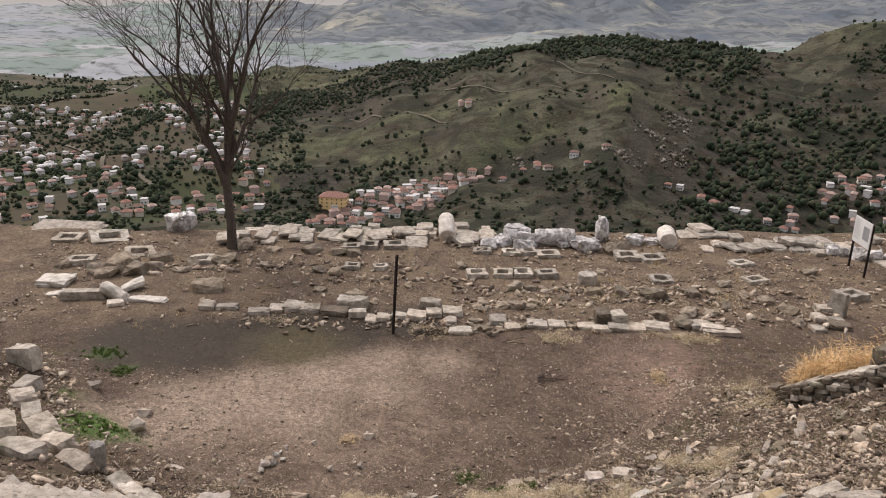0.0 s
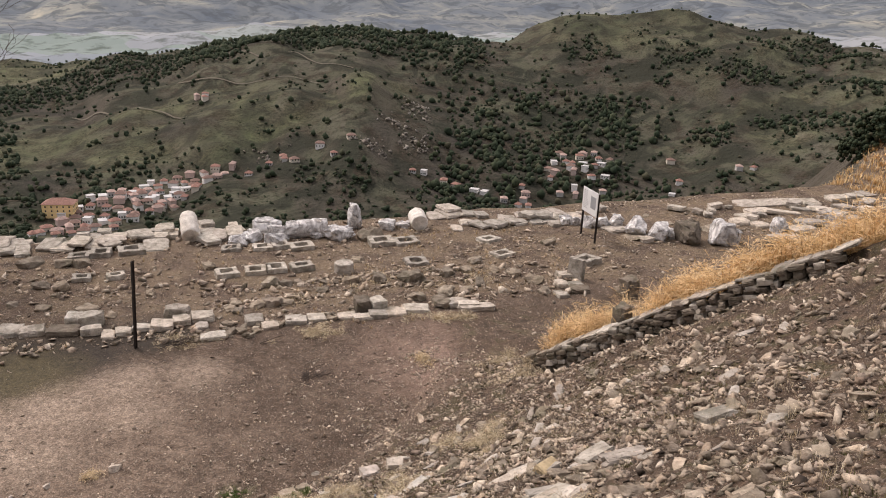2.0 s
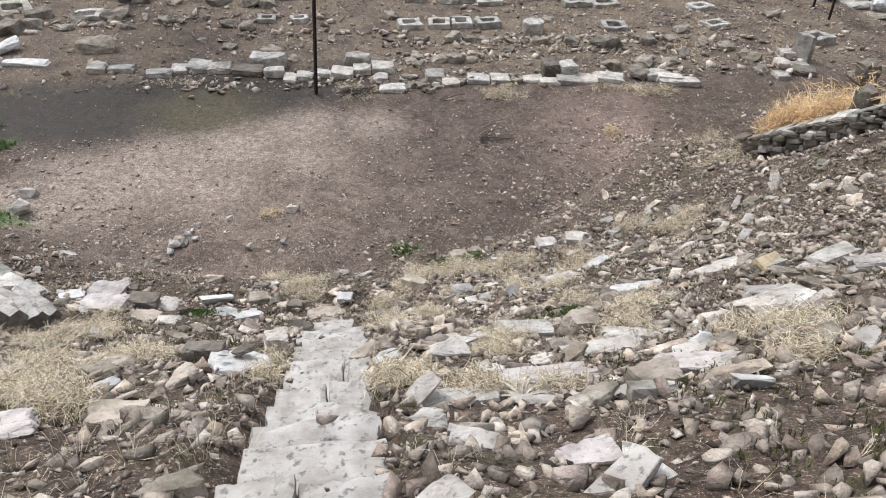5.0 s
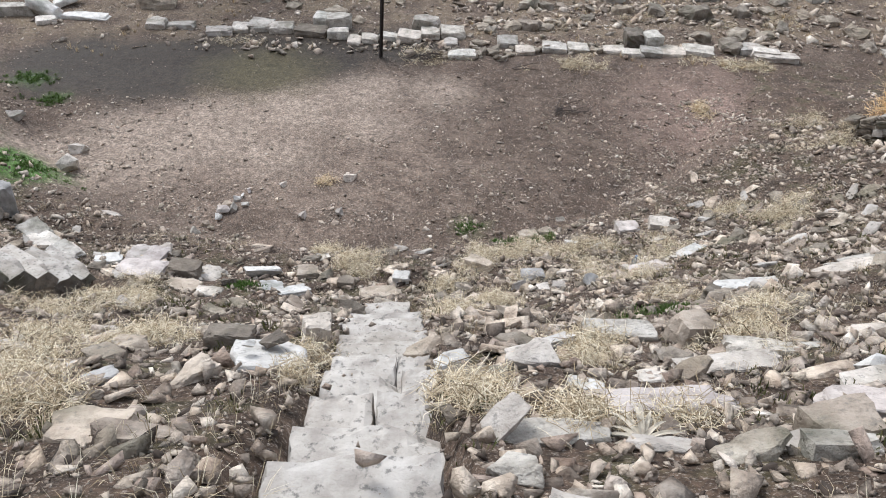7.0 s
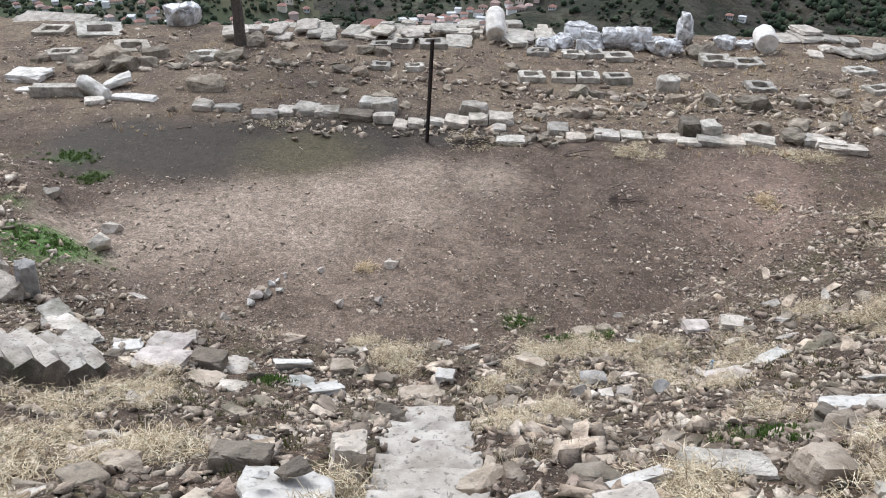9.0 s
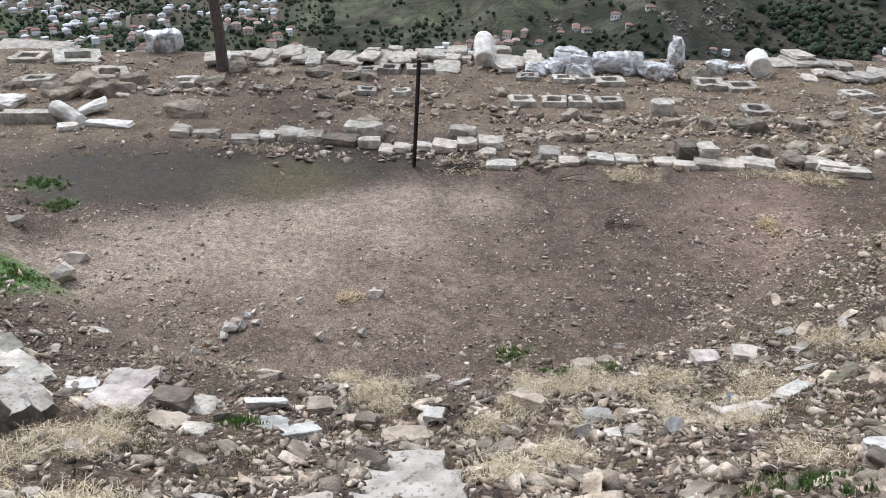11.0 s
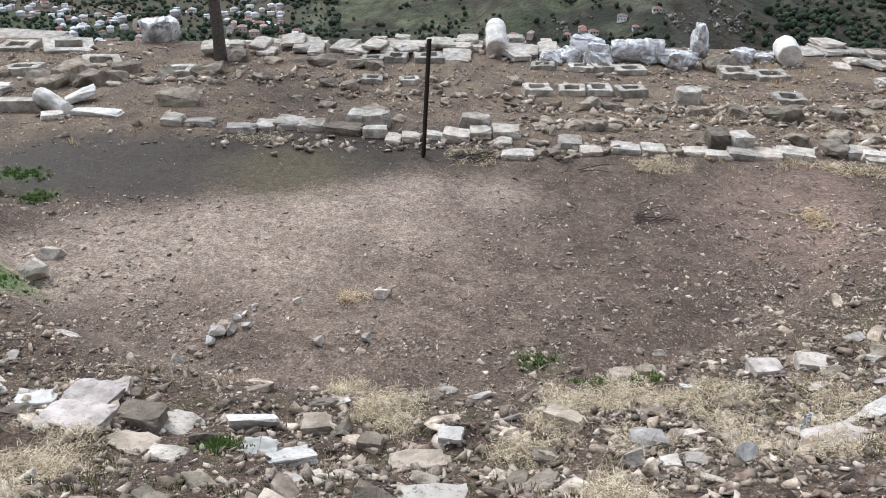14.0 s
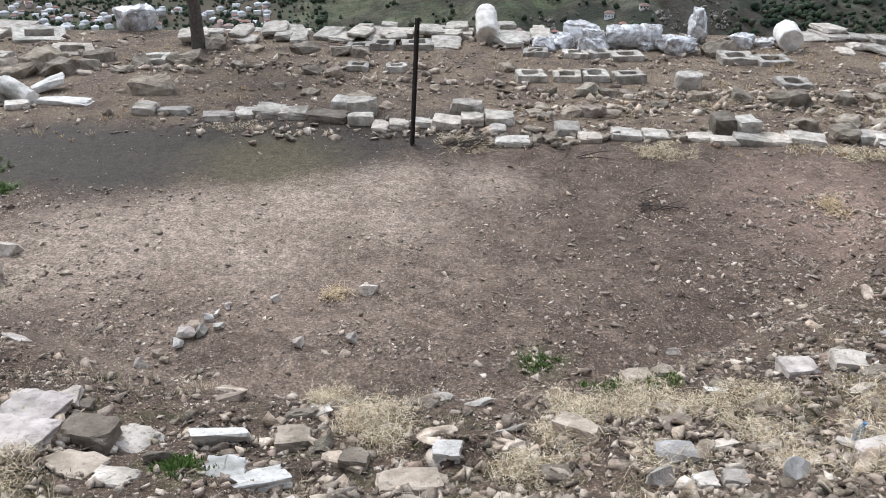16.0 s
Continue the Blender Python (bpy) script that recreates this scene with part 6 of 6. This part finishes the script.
# ---- valley, hills and towns ----
MAT_WALLS = [plain_paint("house_plaster_%s" % n, c, 0.9, 0, 0.12, 0.4) for n, c in (("white", (0.76, 0.75, 0.73)), ("cream", (0.62, 0.57, 0.49)), ("grey", (0.46, 0.45, 0.44)), ("pink", (0.52, 0.41, 0.37)))]
MAT_TILES = [plain_paint("roof_tiles_%s" % n, c, 0.9, 0, 0.3, 0.8) for n, c in (("red", (0.27, 0.15, 0.12)), ("brown", (0.22, 0.145, 0.12)), ("faded", (0.40, 0.29, 0.255)))]
MAT_FLATROOF = plain_paint("flat_roof", (0.48, 0.48, 0.48), 0.8, 0, 0.15, 0.5)
MAT_OCHRE = plain_paint("ochre_plaster", (0.84, 0.63, 0.32), 0.9, 0, 0.1, 0.4)
MAT_DARKGLASS = plain_paint("dark_window_glass", (0.03, 0.035, 0.04), 0.25, 0, 0.2, 1)
MAT_TRACK = plain_paint("dirt_track", (0.135, 0.118, 0.09), 0.95, 0, 0.25, 0.3)


def polar(az, d):
    a = radians(az)
    return math.sin(a) * d, -20 + math.cos(a) * d


def box_bm(w, d, h, z0=0.0):
    bm = bmesh.new()
    bmesh.ops.create_cube(bm, size=1.0, matrix=Matrix.Translation((0, 0, z0 + h / 2)) @ Matrix.Diagonal((w, d, h, 1)))
    return bm


def hip_bm(w, d, z0, rise, over=0.5):
    """A hipped roof with eaves of some thickness."""
    bm = bmesh.new()
    a, b = w / 2 + over, d / 2 + over
    ridge = max(0.2, a - b)
    low = [bm.verts.new((sx * a, sy * b, z0 - 0.25)) for sx, sy in ((-1, -1), (1, -1), (1, 1), (-1, 1))]
    eav = [bm.verts.new((sx * a, sy * b, z0)) for sx, sy in ((-1, -1), (1, -1), (1, 1), (-1, 1))]
    top = [bm.verts.new((-ridge, 0, z0 + rise)), bm.verts.new((ridge, 0, z0 + rise))]
    bm.faces.new(low[::-1])
    for k in range(4):
        bm.faces.new((low[k], low[(k + 1) % 4], eav[(k + 1) % 4], eav[k]))
    bm.faces.new((eav[0], eav[1], top[1], top[0]))
    bm.faces.new((eav[1], eav[2], top[1]))
    bm.faces.new((eav[2], eav[3], top[0], top[1]))
    bm.faces.new((eav[3], eav[0], top[0]))
    return bm


def window_mesh():
    bm = box_bm(1.1, 0.12, 1.4)
    return keep_mesh(bm, "window", MAT_DARKGLASS)


WINDOW = window_mesh()
HOUSE_KINDS = []
for k in range(10):
    r = random.Random(700 + k)
    w, d, h = r.uniform(6, 9.5), r.uniform(5, 7), r.choice((2.8, 3.0, 4.6, 5.2))
    walls = keep_mesh(box_bm(w, d, h + 2, -2), "house", MAT_WALLS[(0, 1, 0, 2, 0, 3, 1, 0, 2, 0)[k]])
    flat = k in (2, 7)
    roof = keep_mesh(box_bm(w + 0.5, d + 0.5, 0.5, h) if flat else hip_bm(w, d, h, r.uniform(1.6, 2.4)), "roof", MAT_FLATROOF if flat else MAT_TILES[k % 3])
    HOUSE_KINDS.append((walls, roof, flat, w, d, h))


def house(x, y, k, turn, windows=0):
    walls, roof, flat, w, d, h = HOUSE_KINDS[k]
    ob = new("house", walls)
    ob.matrix_world = pose(x, y, ground_at(x, y), 0, 0, turn)
    part_roof = new("roof", roof)
    part_roof.parent = ob
    for i in range(windows):
        for lv in range(2 if h > 5 else 1):
            win = new("window", WINDOW)
            win.parent = ob
            win.matrix_local = pose(-w / 2 + w * (i + 0.5) / windows, -d / 2, 1.0 + 2.8 * lv)
    colour = ("white", "cream", "white", "grey", "white", "pink", "cream", "white", "grey", "white")[k]
    return tagged(ob, "%s plastered village house with a %s" % (colour, "flat pale roof" if flat else "tiled red roof"), "house", "houses of the valley")


hr = random.Random(77)
taken = []


far_walls, far_roofs = [], []


def settle(n, az0, az1, d0, d1, rule=None, windows=0, joined=False):
    made = tries = 0
    while made < n and tries < 20000:
        tries += 1
        az, d = hr.uniform(az0, az1), d0 + (d1 - d0) * hr.random() ** 1.2
        x, y = polar(az, d)
        if rule and not rule(az, d):
            continue
        if any((x - a) ** 2 + (y - b) ** 2 < 95 for a, b in taken):
            continue
        taken.append((x, y))
        k, turn = hr.randrange(10), hr.choice((0, 90, 180)) + hr.uniform(-22, 22) - az
        if joined:
            m = pose(x, y, ground_at(x, y), 0, 0, turn)
            for me, store in zip(HOUSE_KINDS[k], (far_walls, far_roofs)):
                bm = bmesh.new()
                bm.from_mesh(me)
                store.append((*arrays(bm), m))
        else:
            house(x, y, k, turn, windows)
        made += 1


settle(100, -9, 7, 640, 785, lambda a, d: abs(a + 3 - (d - 680) * 0.058) < 3.0, 3)
settle(95, -34, -10, 690, 860, lambda a, d: wobble(a * 1.0, d / 60.0, 1.6) > 0.36, 2)
settle(360, -34, -12, 860, 1390, lambda a, d: wobble(a * 1.0, d / 60.0, 1.6) > 0.36, joined=True)
settle(26, 28, 35, 790, 900, lambda a, d: abs(a - 31.2 - (d - 840) * 0.01) < 2.3, 3)
settle(20, 6, 28, 735, 790, None, 3)
settle(5, 36, 44, 800, 900)
settle(3, 2, 5, 980, 1010)
settle(14, -33, -18, 1500, 2000, joined=True)
MAT_TOWN = leaf_like("town_plaster", (0.0, (0.78, 0.77, 0.75)), (0.4, (0.68, 0.64, 0.58)), (0.7, (0.40, 0.38, 0.36)), (1.0, (0.48, 0.38, 0.34)))
MAT_TOWNROOF = leaf_like("town_roofs", (0.0, (0.25, 0.145, 0.12)), (0.35, (0.24, 0.15, 0.125)), (0.4, (0.42, 0.41, 0.41)), (0.75, (0.62, 0.62, 0.63)), (1.0, (0.30, 0.29, 0.285)))
tagged(fused("far_town", far_walls, MAT_TOWN), "pale walls of a distant town of small houses", "town", kind="stuff")
tagged(fused("far_town_roofs", far_roofs, MAT_TOWNROOF), "red and grey roofs of a distant town", "town", kind="stuff")


def ochre_building():
    x, y = polar(-5.9, 690)
    ob = part("large_house", box_bm(24, 14, 14, -3), MAT_OCHRE)
    ob.matrix_world = pose(x, y, ground_at(x, y), 0, 0, -12)
    part("roof", hip_bm(24, 14, 11, 4.0, 0.8), MAT_TILES[0], ob, "red tiled hipped roof")
    for lv in range(3):
        for i in range(5):
            win = new("window", WINDOW)
            win.parent = ob
            win.matrix_local = pose(-9.2 + 4.6 * i, -7, 1.4 + 3.4 * lv)
        for i in range(4):
            win = new("window", WINDOW)
            win.parent = ob
            win.matrix_local = pose(12, -5.1 + 3.4 * i, 1.2 + 3.4 * lv, 0, 0, 90) @ Matrix.Scale(1.2, 4)
    tagged(ob, "large ochre three-storey house with a red tiled roof", "house")


ochre_building()


def crown(seed, sub=2):
    """A lumpy conifer or shrub crown, about 1 m wide and high."""
    r = random.Random(seed)
    bm = bmesh.new()
    for k in range(3 if sub == 2 else 1):
        c = Vector((r.gauss(0, 0.2), r.gauss(0, 0.2), 0.45 + r.gauss(0, 0.2))) if sub == 2 else Vector((0, 0, 0.42))
        rad = r.uniform(0.26, 0.42) if sub == 2 else 0.5
        got = bmesh.ops.create_icosphere(bm, subdivisions=1, radius=rad)["verts"]
        for v in got:
            v.co = c + Vector((v.co.x * r.uniform(0.45, 1.4), v.co.y * r.uniform(0.45, 1.4), v.co.z * r.uniform(0.5, 1.35)))
    return arrays(bm)


CROWNS = [crown(800 + k) for k in range(9)]
LEAN = [crown(820 + k, 1) for k in range(9)]


def wood_density(az, d):
    n1, n2 = wobble(az * 1.0, d / 45.0, 1.3), wobble(az + 50, d / 20.0, 1.1)
    lumps = ease(0.45, 0.62, n1 * 0.6 + n2 * 0.4)
    thin = 0.012 + 0.16 * ease(0.6, 0.8, n2) * ease(-10, -4, az)
    v = thin * (d > 800)
    # valley floor groves
    bare = ease(2, 5, az) * ease(21, 18, az)
    v = np.maximum(v, 0.8 * ease(900 - 120 * bare, 760 - 40 * bare, d) * (d > 610) * (0.25 + 0.75 * lumps) * ((az > -12) & (az < 47)) * (1 - 0.5 * bare))
    # dark pines on the shaded flank right of the spur
    v = np.maximum(v, 0.95 * ease(20.5, 24, az) * ease(38, 33, az) * ease(1120, 1000, d) * (d > 760) * (0.25 + 0.75 * lumps))
    for a0, d0, ra, rd in ((46, 1255, 3.5, 40), (42, 1130, 3.0, 35), (46, 1000, 3.5, 40), (37.5, 1190, 2.0, 40), (31, 1200, 2.0, 30), (50, 1120, 3, 40), (40, 960, 2, 30)):
        v = np.maximum(v, 0.85 * ease(1.25, 0.6, np.hypot((az - a0) / ra, (d - d0) / rd) + 0.5 * (n2 - 0.5)))
    # forest along the crest
    v = np.maximum(v, 1.0 * ease(4, 7, az) * ease(25, 21, az) * ease(1225 - 9 * (az - 4) , 1260 - 9 * (az - 4), d) * (d < 1420) * (0.35 + 0.65 * lumps))
    # long belt running down to the plain
    belt = np.abs(d - (1330 - 4 * (az + 10)))
    v = np.maximum(v, 1.0 * (az > -12) * (az < 7) * ease(110, 60, belt) * (0.6 + 0.4 * lumps))
    # gardens and trees between the houses of the town
    v = np.maximum(v, 0.9 * (az < -8) * (az > -36) * (d > 640) * (d < 1380) * (0.25 + 0.75 * lumps))
    v = np.maximum(v, 0.6 * (az < -12) * (d > 1450) * (d < 1800) * lumps)
    v = np.maximum(v, 0.10 * (d > 1450) * (d < 3400) * lumps)
    return np.clip(v, 0, 1)


def woods():
    n = 420000
    az, d = nr.uniform(-36, 56, n), np.sqrt(nr.uniform(610 ** 2, 1900 ** 2, n))
    keep = nr.rand(n) < wood_density(az, d) * 0.95
    az, d = az[keep], d[keep]
    az, d = az[:24000], d[:24000]
    x, y = np.sin(np.radians(az)) * d, -20 + np.cos(np.radians(az)) * d
    z = height(x, y)
    pieces = []
    hs = np.array(taken)
    for i in range(len(x)):
        if np.min((hs[:, 0] - x[i]) ** 2 + (hs[:, 1] - y[i]) ** 2) < 64:
            continue
        s = nr.uniform(3.2, 7) * (0.55 if nr.rand() < 0.45 else 1)
        if (20 < az[i] < 38 and d[i] < 1120) or (4 < az[i] < 24 and d[i] > 1100):
            s *= 1.3
        m = Matrix.LocRotScale((x[i], y[i], z[i] - 0.6), Euler((0, 0, nr.uniform(0, 6.28))), (s * 1.05, s * 1.05, s * nr.uniform(0.8, 1.3)))
        v, f = (CROWNS if d[i] < 730 else LEAN)[nr.randint(9)]
        pieces.append((v, f, m))
    tagged(fused("pine_woods", pieces, MAT_PINE), "dark green pines and scrub on the hillsides", "woods", kind="stuff")


woods()


def track(points, width, label):
    """A strip of bare earth draped over the hillside."""
    vs, fs = [], []
    pts = [polar(a, d) for a, d in points]
    dense = []
    for (x0, y0), (x1, y1) in zip(pts, pts[1:]):
        for k in range(14):
            u = k / 14
            dense.append((x0 + (x1 - x0) * u, y0 + (y1 - y0) * u))
    dense.append(pts[-1])
    for k, (x, y) in enumerate(dense):
        xa, ya = dense[max(k - 1, 0)]
        xb, yb = dense[min(k + 1, len(dense) - 1)]
        l = math.hypot(xb - xa, yb - ya) or 1
        nx, ny = -(yb - ya) / l * width / 2, (xb - xa) / l * width / 2
        for s in (-1, 1):
            vs.append((x + nx * s, y + ny * s, ground_at(x + nx * s, y + ny * s) + 1.0))
    for k in range(len(dense) - 1):
        fs.append((2 * k, 2 * k + 1, 2 * k + 3, 2 * k + 2))
    return tagged(mesh_object("dirt_track", vs, fs, MAT_TRACK), label, "track", kind="structure")


track(((-4.6, 1134), (-2, 1040), (1.9, 964), (4, 950)), 2.2, "pale dirt track along the hillside")
track(((2.3, 1081), (5, 1050), (9, 1020), (12.3, 1007)), 2.2, "pale dirt track along the hillside")
track(((5.5, 1216), (9, 1130), (12, 1075), (14.4, 1040)), 2.2, "pale dirt track along the hillside")
track(((-18.5, 780), (-20, 830), (-22, 900), (-21.5, 1000), (-24, 1100)), 5, "pale road through the town")
track(((-36, 1400), (-27.1, 1435), (-20.8, 1564), (-15.5, 1905)), 9, "pale road along the edge of town")

# dark evergreen shrubs on the knoll
for k, (x, y, s) in enumerate(((42.6, 15.4, 2.2), (43.4, 15.1, 2.5), (44.4, 14.8, 2.6), (45.4, 14.4, 2.6), (46.6, 14.0, 2.7))):
    r = random.Random(900 + k)
    pieces = []
    for _ in range(170):
        a, b, c = r.uniform(0, 6.28), r.random() ** 0.5, r.random()
        p = Vector((math.cos(a) * b * 0.5, math.sin(a) * b * 0.5, c * (1 - 0.45 * b)))
        v, f = CROWNS[r.randrange(9)]
        pieces.append((v, f, Matrix.LocRotScale(p * s, Euler((r.uniform(0, 6), r.uniform(0, 6), 0)), (s * 0.15,) * 3)))
    ob = fused("evergreen_shrub", pieces, MAT_PINE)
    ob.matrix_world = pose(x, y, ground_at(x, y) - 0.1)
    tagged(ob, "dark green bushy shrub on a grassy knoll", "shrub", "shrubs on the knoll")

# grey crags on the flank of the spur
crag_pieces = []
for az0, d0, ra, rd, n in ((15.7, 785, 1.6, 22, 60), (19.0, 930, 1.2, 30, 60), (19.0, 830, 1.4, 26, 60), (17.4, 870, 1.0, 30, 40), (8.0, 800, 1.4, 16, 24)):
    for _ in range(n):
        x, y = polar(hr.gauss(az0, ra * 0.5), hr.gauss(d0, rd * 0.5))
        s = hr.uniform(2.0, 6.5)
        v, f = SMALL[hr.randrange(16)]
        crag_pieces.append((v, f, Matrix.LocRotScale((x, y, ground_at(x, y) + 0.1 * s), Euler((hr.gauss(0.5, 0.3), hr.gauss(0, 0.3), hr.uniform(0, 6.28))), (s * 0.7, s * 0.7, s * 1.2))))
MAT_CRAG = stone_material("grey_crag", (0.13, 0.125, 0.115), (0.23, 0.222, 0.207), (0.36, 0.35, 0.33), 0.3)
tagged(fused("crags", crag_pieces, MAT_CRAG), "grey rock outcrops on the side of the spur", "rock outcrop", kind="stuff")
